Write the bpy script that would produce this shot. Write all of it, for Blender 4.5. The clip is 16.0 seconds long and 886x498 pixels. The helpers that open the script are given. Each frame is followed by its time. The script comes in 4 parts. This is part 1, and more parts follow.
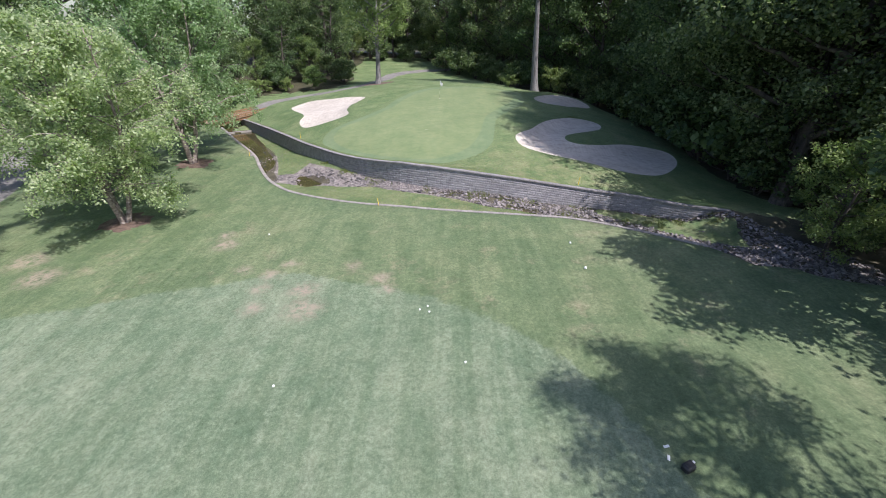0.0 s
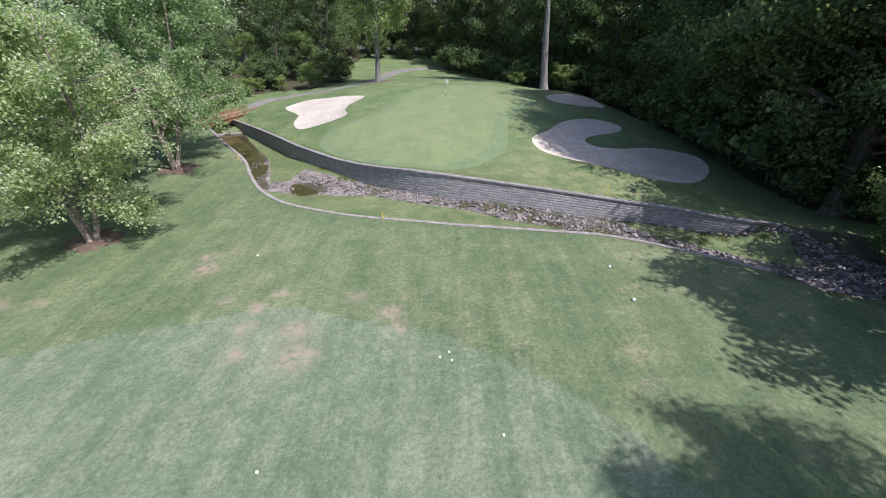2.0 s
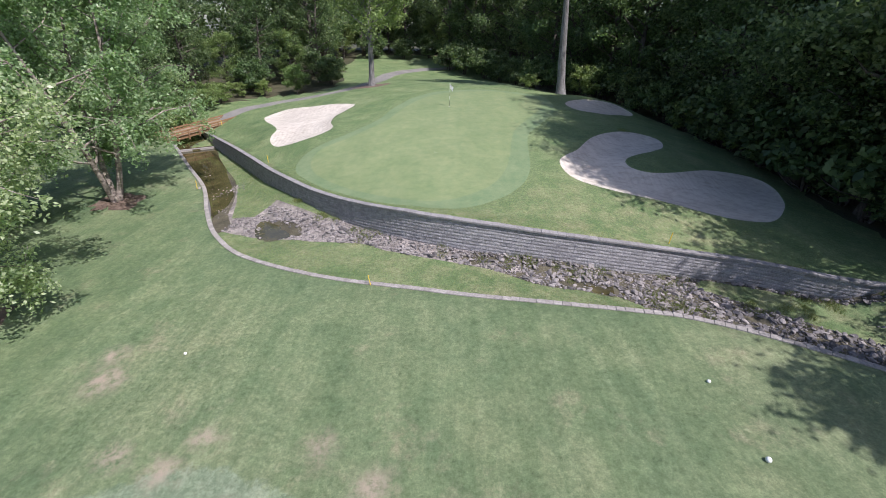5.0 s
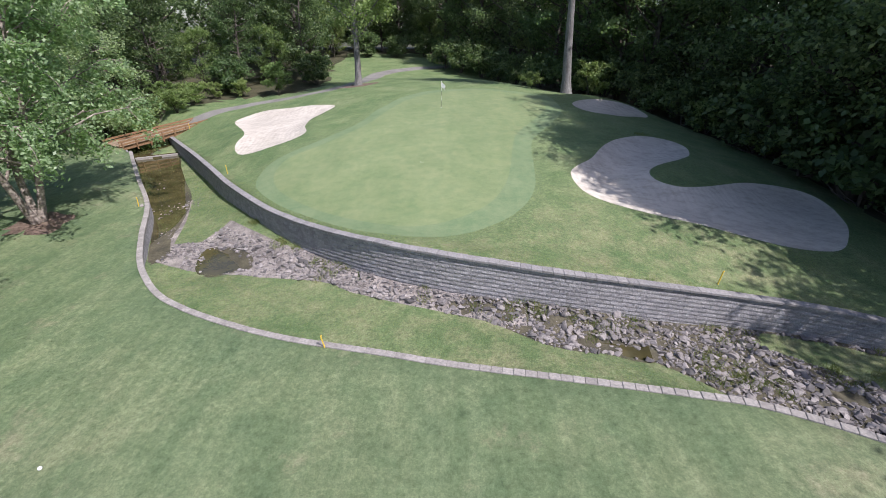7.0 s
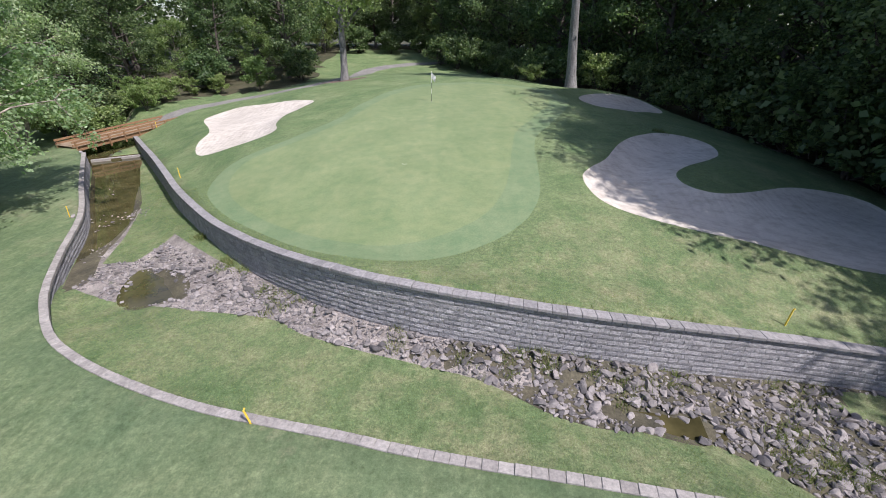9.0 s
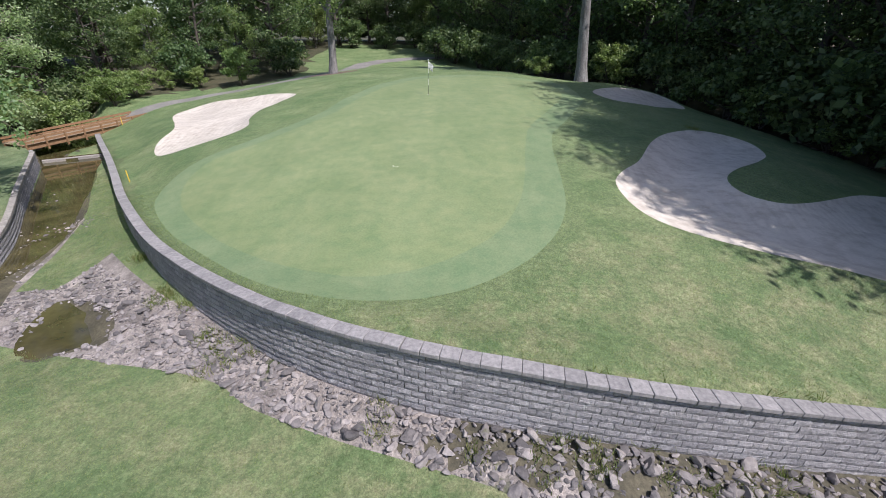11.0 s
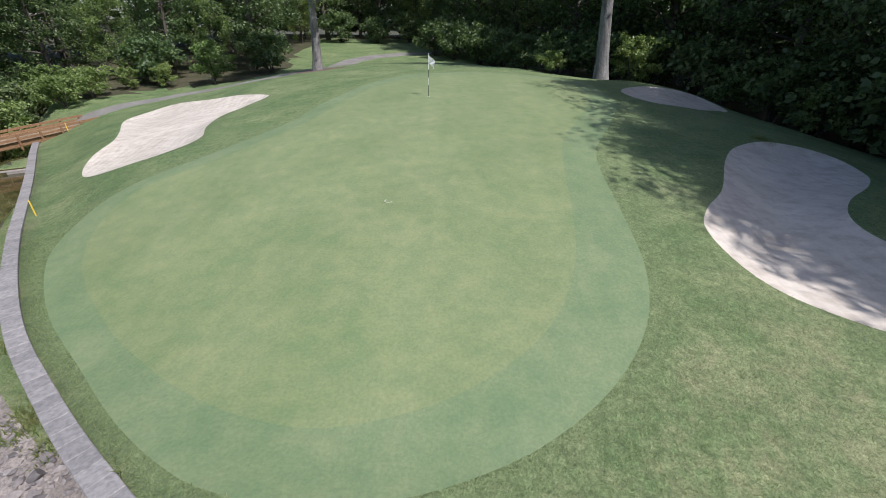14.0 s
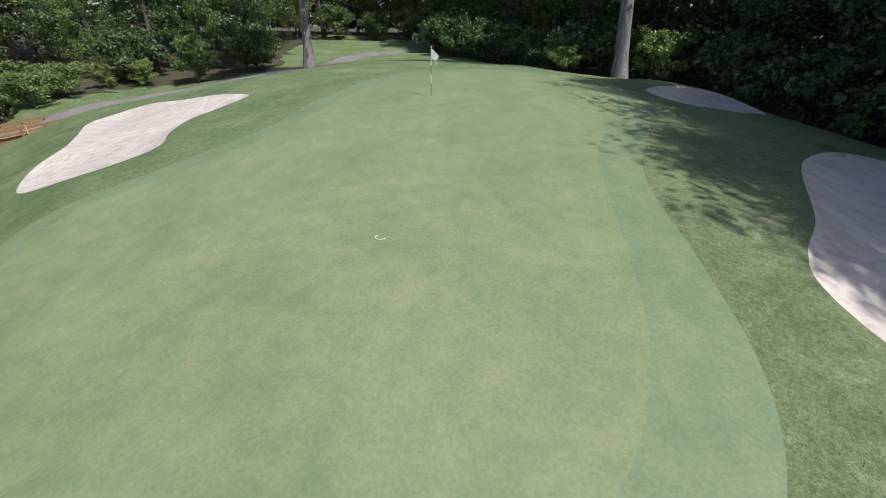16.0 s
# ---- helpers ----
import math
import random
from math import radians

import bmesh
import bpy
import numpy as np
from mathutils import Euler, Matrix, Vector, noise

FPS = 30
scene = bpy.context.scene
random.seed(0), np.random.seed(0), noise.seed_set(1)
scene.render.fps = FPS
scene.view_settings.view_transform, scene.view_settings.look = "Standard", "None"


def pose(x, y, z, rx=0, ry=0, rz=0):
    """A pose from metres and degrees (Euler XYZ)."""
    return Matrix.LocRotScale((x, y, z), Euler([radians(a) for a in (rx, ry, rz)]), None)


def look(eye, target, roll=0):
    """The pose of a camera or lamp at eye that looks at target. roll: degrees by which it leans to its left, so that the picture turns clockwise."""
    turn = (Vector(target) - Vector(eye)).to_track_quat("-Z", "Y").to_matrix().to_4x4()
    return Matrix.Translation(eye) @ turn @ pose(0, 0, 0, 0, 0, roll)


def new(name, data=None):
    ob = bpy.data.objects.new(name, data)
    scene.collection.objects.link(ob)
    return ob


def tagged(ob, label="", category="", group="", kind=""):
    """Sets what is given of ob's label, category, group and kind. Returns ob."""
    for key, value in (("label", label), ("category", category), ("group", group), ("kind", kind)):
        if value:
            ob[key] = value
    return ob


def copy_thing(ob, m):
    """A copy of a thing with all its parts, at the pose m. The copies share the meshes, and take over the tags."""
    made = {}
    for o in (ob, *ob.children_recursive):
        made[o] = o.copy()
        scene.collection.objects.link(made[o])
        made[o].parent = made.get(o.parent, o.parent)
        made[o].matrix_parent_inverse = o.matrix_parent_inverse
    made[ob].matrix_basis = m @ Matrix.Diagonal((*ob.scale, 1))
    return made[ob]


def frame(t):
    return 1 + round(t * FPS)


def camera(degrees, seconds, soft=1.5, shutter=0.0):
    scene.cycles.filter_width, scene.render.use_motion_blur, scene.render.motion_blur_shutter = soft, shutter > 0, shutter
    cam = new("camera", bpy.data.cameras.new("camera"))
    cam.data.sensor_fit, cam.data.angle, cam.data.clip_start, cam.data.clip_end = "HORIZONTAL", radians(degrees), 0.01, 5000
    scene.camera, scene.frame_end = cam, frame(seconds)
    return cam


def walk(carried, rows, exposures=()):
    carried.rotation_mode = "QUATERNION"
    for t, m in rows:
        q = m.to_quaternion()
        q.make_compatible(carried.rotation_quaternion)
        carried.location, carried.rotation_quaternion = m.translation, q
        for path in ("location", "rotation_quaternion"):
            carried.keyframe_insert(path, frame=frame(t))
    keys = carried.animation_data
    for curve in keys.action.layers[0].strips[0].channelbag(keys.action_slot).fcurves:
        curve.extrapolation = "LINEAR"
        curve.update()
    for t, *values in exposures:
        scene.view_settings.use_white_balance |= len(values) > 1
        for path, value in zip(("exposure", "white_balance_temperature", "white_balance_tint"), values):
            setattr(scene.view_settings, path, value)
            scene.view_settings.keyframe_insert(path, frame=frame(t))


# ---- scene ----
cam = camera(93.2, 16.0, soft=0.9)
PATH = [
    (0.0, 0.003, 0.000, 13.505, 62.80, -1.11, 0.14),
    (0.5, -0.290, 0.959, 13.321, 62.79, -1.11, -0.11),
    (1.0, -0.578, 1.990, 13.199, 62.73, -1.10, -0.23),
    (1.5, -0.875, 3.053, 13.066, 62.69, -1.12, -0.29),
    (2.0, -1.188, 4.255, 12.960, 62.65, -1.16, -0.32),
    (2.5, -1.433, 5.554, 12.877, 62.65, -1.12, -0.34),
    (3.0, -1.614, 6.950, 12.903, 62.58, -1.04, -0.33),
    (3.5, -1.719, 8.489, 12.898, 62.52, -0.97, -0.35),
    (4.0, -1.733, 10.035, 12.927, 62.44, -0.92, -0.36),
    (6.5, -0.866, 17.749, 12.281, 62.49, -0.62, -0.46),
    (7.0, -0.655, 19.025, 11.955, 62.58, -0.60, -0.47),
    (7.5, -0.470, 20.220, 11.647, 62.69, -0.51, -0.49),
    (8.0, -0.260, 21.386, 11.368, 62.68, -0.48, -0.40),
    (8.5, -0.043, 22.495, 11.030, 62.70, -0.45, -0.39),
    (9.0, 0.162, 23.540, 10.735, 62.71, -0.47, -0.52),
    (11.5, -0.004, 28.827, 9.430, 62.71, -0.62, -1.10),
    (12.0, -0.086, 29.843, 9.281, 62.67, -0.55, -1.31),
    (12.5, -0.179, 30.883, 9.259, 62.62, -0.60, -1.57),
    (13.0, -0.251, 31.862, 9.259, 62.50, -0.61, -1.74),
    (13.5, -0.350, 32.860, 9.245, 62.38, -0.64, -1.79),
    (14.0, -0.410, 33.771, 9.197, 62.30, -0.66, -1.75),
    (14.5, -0.497, 34.685, 9.138, 62.22, -0.66, -1.77),
    (15.0, -0.621, 35.595, 9.019, 62.22, -0.72, -1.91),
    (15.5, -0.638, 36.527, 8.888, 62.24, -0.73, -1.86),
    (16.0, -0.554, 37.422, 8.759, 62.21, -0.77, -1.78),
]
walk(cam, [(t, pose(*row)) for t, *row in PATH], [(0.0, 0.48, 6050, 17.5), (4.0, 0.43, 6050, 17.0), (8.5, 0.46, 6080, 16.5), (11.5, 0.37, 6080, 15.5), (13.0, 0.28, 6080, 14.0), (16.0, 0.18, 6100, 13.5)])

# ---- light ----
SUN_FROM = Vector((0.75, -0.66, 0.0)).normalized()
SUN_HIGH = radians(54)
world = bpy.data.worlds.new("sky")
scene.world = world
world.use_nodes = True
wn = world.node_tree
sky = wn.nodes.new("ShaderNodeTexSky")
sky.sky_type = "NISHITA"
sky.sun_disc = False
sky.sun_elevation = SUN_HIGH
sky.dust_density = 1.6
sky.ozone_density = 0.8
sky.sun_rotation = math.atan2(SUN_FROM.x, SUN_FROM.y)
wn.nodes["Background"].inputs["Strength"].default_value = 0.125
wn.links.new(sky.outputs[0], wn.nodes["Background"].inputs["Color"])
sun = new("sun", bpy.data.lights.new("sun", "SUN"))
sun.data.energy = 4.6
sun.data.angle = radians(0.53)
sun.data.color = (1.0, 0.95, 0.87)
to_sun = SUN_FROM * math.cos(SUN_HIGH) + Vector((0, 0, math.sin(SUN_HIGH)))
sun.matrix_world = look(Vector((0, 30, 60)) + to_sun * 40, (0, 30, 60))


# ---- materials ----
def material(name, rough=0.8):
    m = bpy.data.materials.new(name)
    m.use_nodes = True
    b = m.node_tree.nodes["Principled BSDF"]
    b.inputs["Roughness"].default_value = rough
    return m, m.node_tree, b


def mk(nt, kind, **values):
    n = nt.nodes.new(kind)
    for key, value in values.items():
        n.inputs[key].default_value = value
    return n


def noise_of(nt, scale, detail=4.0, rough=0.6, stretch=None, object_space=True):
    co = nt.nodes.new("ShaderNodeTexCoord")
    n = mk(nt, "ShaderNodeTexNoise", Scale=scale, Detail=detail, Roughness=rough)
    out = co.outputs["Object"]
    if stretch:
        mp = nt.nodes.new("ShaderNodeMapping")
        mp.inputs["Scale"].default_value = stretch[:3]
        mp.inputs["Rotation"].default_value = (0, 0, stretch[3] if len(stretch) > 3 else 0)
        nt.links.new(out, mp.inputs[0])
        out = mp.outputs[0]
    nt.links.new(out, n.inputs["Vector"])
    return n.outputs["Fac"]


def ramp(nt, fac, stops):
    r = nt.nodes.new("ShaderNodeValToRGB")
    el = r.color_ramp.elements
    while len(el) < len(stops):
        el.new(0.5)
    for e, (p, c) in zip(el, stops):
        e.position, e.color = p, (*c, 1)
    nt.links.new(fac, r.inputs[0])
    return r.outputs[0]


def mix(nt, a, b, fac, how="MIX"):
    n = nt.nodes.new("ShaderNodeMixRGB")
    n.blend_type = how
    for sock, v in ((n.inputs[0], fac), (n.inputs[1], a), (n.inputs[2], b)):
        if isinstance(v, (int, float)):
            sock.default_value = v
        elif isinstance(v, tuple):
            sock.default_value = (*v, 1)
        else:
            nt.links.new(v, sock)
    return n.outputs[0]


def bump(nt, b, height, strength, distance):
    n = mk(nt, "ShaderNodeBump", Strength=strength, Distance=distance)
    nt.links.new(height, n.inputs["Height"])
    nt.links.new(n.outputs[0], b.inputs["Normal"])


def surface(name, low, high, scale, fine, rough=0.85, bumps=(0.4, 0.03), stain=None, stretch=None, spread=(0.35, 0.65)):
    """A two-scale surface: broad patches from low to high, fine grain on top, relief from the grain."""
    m, nt, b = material(name, rough)
    broad = ramp(nt, noise_of(nt, scale, 5.0, 0.6, stretch), [(spread[0], low), (spread[1], high)])
    grain = noise_of(nt, fine, 3.0, 0.7)
    col = mix(nt, broad, ramp(nt, grain, [(0.3, (0.6, 0.6, 0.6)), (0.7, (1.35, 1.35, 1.35))]), 1.0, "MULTIPLY")
    if stain:
        col = mix(nt, col, stain[0], ramp(nt, noise_of(nt, stain[1], 6.0, 0.65), [(stain[2], (0, 0, 0)), (stain[2] + 0.08, (1, 1, 1))]))
    nt.links.new(col, b.inputs["Base Color"])
    bump(nt, b, grain, *bumps)
    return m


def worn(nt, col, tone):
    """Bare, dry earth where the ground is worn."""
    at = nt.nodes.new("ShaderNodeAttribute")
    at.attribute_name = "wear"
    edge = nt.nodes.new("ShaderNodeMath")
    edge.operation = "MULTIPLY"
    nt.links.new(at.outputs["Fac"], edge.inputs[0])
    nt.links.new(ramp(nt, noise_of(nt, 2.2, 6.0, 0.75), [(0.38, (0, 0, 0)), (0.58, (1, 1, 1))]), edge.inputs[1])
    return mix(nt, col, tone, edge.outputs[0])


def lawn_material():
    """Coarse lawn and, where the attribute mown is high, the finer and paler fairway."""
    m, nt, b = material("lawn_grass", 0.75)
    wide, mid = noise_of(nt, 0.13, 7.0, 0.66), noise_of(nt, 0.75, 6.0, 0.7)
    coarse = ramp(nt, wide, [(0.32, (0.085, 0.132, 0.062)), (0.5, (0.124, 0.172, 0.082)), (0.68, (0.172, 0.207, 0.108))])
    dry = ramp(nt, noise_of(nt, 0.30, 8.0, 0.74), [(0.56, (0, 0, 0)), (0.72, (0.6, 0.6, 0.6))])
    coarse = mix(nt, coarse, (0.27, 0.235, 0.16), dry)
    fine = ramp(nt, wide, [(0.32, (0.120, 0.176, 0.102)), (0.5, (0.155, 0.207, 0.126)), (0.68, (0.196, 0.242, 0.157))])
    at = nt.nodes.new("ShaderNodeAttribute")
    at.attribute_name = "mown"
    edge = nt.nodes.new("ShaderNodeMath")
    edge.operation = "ADD"
    nt.links.new(at.outputs["Fac"], edge.inputs[0])
    nt.links.new(ramp(nt, noise_of(nt, 1.8, 6.0, 0.7), [(0.2, (0, 0, 0)), (0.8, (0.9, 0.9, 0.9))]), edge.inputs[1])
    col = mix(nt, coarse, fine, ramp(nt, edge.outputs[0], [(0.75, (0, 0, 0)), (1.0, (1, 1, 1))]))
    col = mix(nt, col, ramp(nt, mid, [(0.34, (0.78, 0.84, 0.82)), (0.66, (1.24, 1.15, 1.20))]), 0.9, "MULTIPLY")
    for scale, rot, how in ((1.1, 0.1, 0.5), (0.5, -0.12, 0.25), (2.6, 0.45, 0.45)):
        streak = ramp(nt, noise_of(nt, scale, 4.0, 0.6, (1.0, 0.04, 1.0, rot)), [(0.40, (0.84, 0.88, 0.86)), (0.60, (1.18, 1.13, 1.20))])
        col = mix(nt, col, streak, how, "MULTIPLY")
    for scale, how in ((2.6, 0.5), (6.0, 0.7), (18.0, 0.6)):
        col = mix(nt, col, ramp(nt, noise_of(nt, scale, 6.0, 0.78), [(0.3, (0.55, 0.58, 0.5)), (0.7, (1.42, 1.38, 1.4))]), how, "MULTIPLY")
    col = worn(nt, col, (0.34, 0.27, 0.21))
    nt.links.new(col, b.inputs["Base Color"])
    bump(nt, b, noise_of(nt, 20.0, 4.0, 0.8), 0.7, 0.06)
    return m


def rough_material():
    m, nt, b = material("rough_grass", 0.75)
    broad = ramp(nt, noise_of(nt, 0.22, 6.0, 0.65), [(0.3, (0.090, 0.148, 0.058)), (0.5, (0.126, 0.184, 0.078)), (0.7, (0.176, 0.220, 0.108))])
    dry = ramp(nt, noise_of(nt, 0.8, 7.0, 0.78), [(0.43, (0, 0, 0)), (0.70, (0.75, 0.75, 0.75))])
    # more dry tone where turf is dry; sunlit turf's paler look is coloured in too
    dry_sunlit = nt.nodes.new("ShaderNodeAttribute")
    dry_sunlit.attribute_name = "dry_sunlit"
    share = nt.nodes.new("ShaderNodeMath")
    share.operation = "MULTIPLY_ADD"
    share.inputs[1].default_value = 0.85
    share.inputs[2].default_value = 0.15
    nt.links.new(dry_sunlit.outputs["Fac"], share.inputs[0])
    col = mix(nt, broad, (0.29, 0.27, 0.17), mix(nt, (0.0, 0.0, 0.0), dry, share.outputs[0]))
    col = mix(nt, col, ramp(nt, noise_of(nt, 0.55, 5.0, 0.65), [(0.34, (0.72, 0.82, 0.74)), (0.66, (1.26, 1.16, 1.24))]), 0.9, "MULTIPLY")
    at = nt.nodes.new("ShaderNodeAttribute")
    at.attribute_name = "collar"
    edge = nt.nodes.new("ShaderNodeMath")
    edge.operation = "MULTIPLY"
    nt.links.new(at.outputs["Fac"], edge.inputs[0])
    nt.links.new(ramp(nt, noise_of(nt, 3.0, 6.0, 0.7), [(0.3, (0.4, 0.4, 0.4)), (0.6, (1, 1, 1))]), edge.inputs[1])
    col = mix(nt, col, (0.140, 0.192, 0.088), edge.outputs[0])
    for scale, how in ((4.0, 0.7), (9.0, 0.9), (22.0, 0.9)):
        col = mix(nt, col, ramp(nt, noise_of(nt, scale, 6.0, 0.78), [(0.3, (0.55, 0.58, 0.5)), (0.7, (1.45, 1.40, 1.42))]), how, "MULTIPLY")
    nt.links.new(col, b.inputs["Base Color"])
    bump(nt, b, noise_of(nt, 16.0, 4.0, 0.8), 0.8, 0.07)
    return m


def green_material(name, low, high):
    m, nt, b = material(name, 0.7)
    broad = ramp(nt, noise_of(nt, 0.45, 6.0, 0.62), [(0.3, low), (0.7, high)])
    fine = noise_of(nt, 14.0, 4.0, 0.7)
    col = mix(nt, broad, ramp(nt, fine, [(0.3, (0.82, 0.84, 0.82)), (0.7, (1.17, 1.15, 1.17))]), 0.85, "MULTIPLY")
    spots = ramp(nt, noise_of(nt, 1.7, 5.0, 0.65), [(0.36, (0.85, 0.92, 0.88)), (0.64, (1.17, 1.09, 1.08))])
    col = mix(nt, col, spots, 0.8, "MULTIPLY")
    stripe = ramp(nt, noise_of(nt, 0.6, 2.0, 0.5, (1.0, 0.05, 1.0, -0.05)), [(0.4, (0.94, 0.96, 0.95)), (0.6, (1.06, 1.04, 1.06))])
    col = mix(nt, col, stripe, 0.7, "MULTIPLY")
    nt.links.new(col, b.inputs["Base Color"])
    bump(nt, b, noise_of(nt, 30.0, 3.0, 0.7), 0.25, 0.02)
    return m


def sand_material():
    m, nt, b = material("bunker_sand", 0.9)
    broad = ramp(nt, noise_of(nt, 0.5, 5.0, 0.6), [(0.3, (0.465, 0.415, 0.362)), (0.7, (0.565, 0.51, 0.45))])
    rake = noise_of(nt, 1.6, 3.0, 0.6, (0.8, 1.5, 1.0, 0.9))
    col = mix(nt, broad, ramp(nt, rake, [(0.36, (0.82, 0.80, 0.78)), (0.55, (1.05, 1.05, 1.05))]), 0.8, "MULTIPLY")
    co = nt.nodes.new("ShaderNodeTexCoord")
    tines = mk(nt, "ShaderNodeTexWave", Scale=0.7, Distortion=14.0, Detail=3.0)
    tines.inputs["Detail Scale"].default_value = 0.35
    nt.links.new(co.outputs["Object"], tines.inputs["Vector"])
    where = ramp(nt, noise_of(nt, 0.22, 3.0, 0.5), [(0.42, (0, 0, 0)), (0.58, (1, 1, 1))])
    marks = mix(nt, (0.5, 0.5, 0.5), tines.outputs["Color"], where)
    col = mix(nt, col, ramp(nt, marks, [(0.15, (0.93, 0.925, 0.92)), (0.6, (1.02, 1.02, 1.02))]), 0.8, "MULTIPLY")
    grain = noise_of(nt, 9.0, 5.0, 0.7)
    col = mix(nt, col, ramp(nt, grain, [(0.3, (0.9, 0.9, 0.9)), (0.7, (1.08, 1.08, 1.08))]), 0.8, "MULTIPLY")
    nt.links.new(col, b.inputs["Base Color"])
    bump(nt, b, mix(nt, rake, marks, 0.22), 0.3, 0.10)
    return m


def leaf_material(name, colours, gloss=0.45, through_light=0.35):
    m, nt, b = material(name, gloss)
    geo = nt.nodes.new("ShaderNodeNewGeometry")
    col = ramp(nt, geo.outputs["Random Per Island"], [(i / (len(colours) - 1), c) for i, c in enumerate(colours)])
    info = nt.nodes.new("ShaderNodeObjectInfo")
    tint = ramp(nt, info.outputs["Random"], [(0.0, (0.78, 0.86, 0.8)), (1.0, (1.2, 1.1, 1.1))])
    col = mix(nt, col, tint, 1.0, "MULTIPLY")
    nt.links.new(col, b.inputs["Base Color"])
    b.inputs["Specular IOR Level"].default_value = 0.3
    tr = nt.nodes.new("ShaderNodeBsdfTranslucent")
    nt.links.new(mix(nt, col, (1.28, 1.48, 0.82), 1.0, "MULTIPLY"), tr.inputs["Color"])
    mx = nt.nodes.new("ShaderNodeMixShader")
    mx.inputs[0].default_value = through_light
    nt.links.new(b.outputs[0], mx.inputs[1])
    nt.links.new(tr.outputs[0], mx.inputs[2])
    nt.links.new(mx.outputs[0], nt.nodes["Material Output"].inputs["Surface"])
    return m


def piece_material(name, low, high, scale=6.0, rough=0.85, relief=0.02, moss=None):
    """Stone pieces: each its own tone, with speckle, relief and stains."""
    m, nt, b = material(name, rough)
    info = nt.nodes.new("ShaderNodeObjectInfo")
    geo = nt.nodes.new("ShaderNodeNewGeometry")
    add = nt.nodes.new("ShaderNodeMath")
    add.operation = "ADD"
    nt.links.new(info.outputs["Random"], add.inputs[0])
    nt.links.new(geo.outputs["Random Per Island"], add.inputs[1])
    frac = nt.nodes.new("ShaderNodeMath")
    frac.operation = "FRACT"
    nt.links.new(add.outputs[0], frac.inputs[0])
    col = ramp(nt, frac.outputs[0], [(0, low), (1, high)])
    speck = mk(nt, "ShaderNodeTexNoise", Scale=scale, Detail=6.0, Roughness=0.7)
    nt.links.new(geo.outputs["Position"], speck.inputs["Vector"])
    col = mix(nt, col, ramp(nt, speck.outputs[0], [(0.3, (0.62, 0.62, 0.64)), (0.7, (1.35, 1.34, 1.32))]), 0.9, "MULTIPLY")
    if moss:
        patch = mk(nt, "ShaderNodeTexNoise", Scale=moss[1], Detail=5.0, Roughness=0.7)
        nt.links.new(geo.outputs["Position"], patch.inputs["Vector"])
        col = mix(nt, col, moss[0], ramp(nt, patch.outputs[0], [(moss[2], (0, 0, 0)), (moss[2] + 0.12, (0.8, 0.8, 0.8))]))
    nt.links.new(col, b.inputs["Base Color"])
    bump(nt, b, speck.outputs[0], 0.6, relief)
    return m


M_LAWN = lawn_material()
M_ROUGH = rough_material()
M_GREEN = green_material("putting_green", (0.150, 0.200, 0.088), (0.194, 0.232, 0.112))
M_FRINGE = green_material("fringe_grass", (0.130, 0.187, 0.090), (0.168, 0.217, 0.112))
M_SAND = sand_material()
M_PATH = surface("path_asphalt", (0.17, 0.16, 0.152), (0.235, 0.22, 0.205), 0.5, 30.0, 0.9, (0.2, 0.01))
M_GRAVEL = surface("stream_gravel", (0.16, 0.138, 0.128), (0.37, 0.325, 0.30), 0.9, 14.0, 0.9, (0.9, 0.06), ((0.06, 0.075, 0.03), 0.5, 0.6))
M_MULCH = surface("bark_mulch", (0.10, 0.065, 0.050), (0.20, 0.14, 0.11), 2.0, 18.0, 0.95, (0.9, 0.05))
M_FOREST = surface("forest_floor", (0.035, 0.040, 0.016), (0.075, 0.065, 0.035), 0.4, 5.0, 0.95, (0.8, 0.10))
M_MUD = surface("stream_bed", (0.05, 0.045, 0.03), (0.11, 0.095, 0.06), 0.8, 9.0, 0.8, (0.6, 0.05))
M_BLOCK = piece_material("split_face_block", (0.222, 0.215, 0.226), (0.318, 0.306, 0.316), 15.0, 0.9, 0.09, ((0.50, 0.50, 0.51), 4.5, 0.60))
M_CAP = piece_material("cap_stone", (0.20, 0.19, 0.192), (0.265, 0.25, 0.25), 9.0, 0.85, 0.008)
M_KERB = piece_material("kerb_stone", (0.23, 0.21, 0.198), (0.32, 0.295, 0.278), 9.0, 0.85, 0.008)
M_ROCK = piece_material("stream_rock", (0.085, 0.078, 0.080), (0.30, 0.270, 0.262), 7.0, 0.85, 0.03, ((0.10, 0.105, 0.05), 1.2, 0.66))
M_BARK = surface("grey_bark", (0.10, 0.095, 0.09), (0.23, 0.22, 0.215), 1.5, 8.0, 0.95, (0.9, 0.05), stretch=(3.0, 3.0, 0.5))
M_BIRCH = surface("birch_bark", (0.13, 0.10, 0.085), (0.36, 0.31, 0.27), 2.0, 9.0, 0.9, (0.8, 0.03), stretch=(1.0, 1.0, 3.0))
M_DARKBARK = surface("dark_bark", (0.05, 0.042, 0.035), (0.12, 0.10, 0.085), 1.5, 8.0, 0.95, (0.9, 0.05), stretch=(3.0, 3.0, 0.5))
L_BIRCH = leaf_material("birch_leaf", [(0.195, 0.265, 0.142), (0.310, 0.385, 0.225), (0.510, 0.570, 0.390)], 0.36, 0.50)
L_OAK = leaf_material("oak_leaf", [(0.054, 0.090, 0.042), (0.112, 0.160, 0.074), (0.235, 0.295, 0.148)], 0.40, 0.40)
L_DARK = leaf_material("dark_leaf", [(0.054, 0.087, 0.043), (0.108, 0.155, 0.076), (0.225, 0.285, 0.150)], 0.42, 0.45)
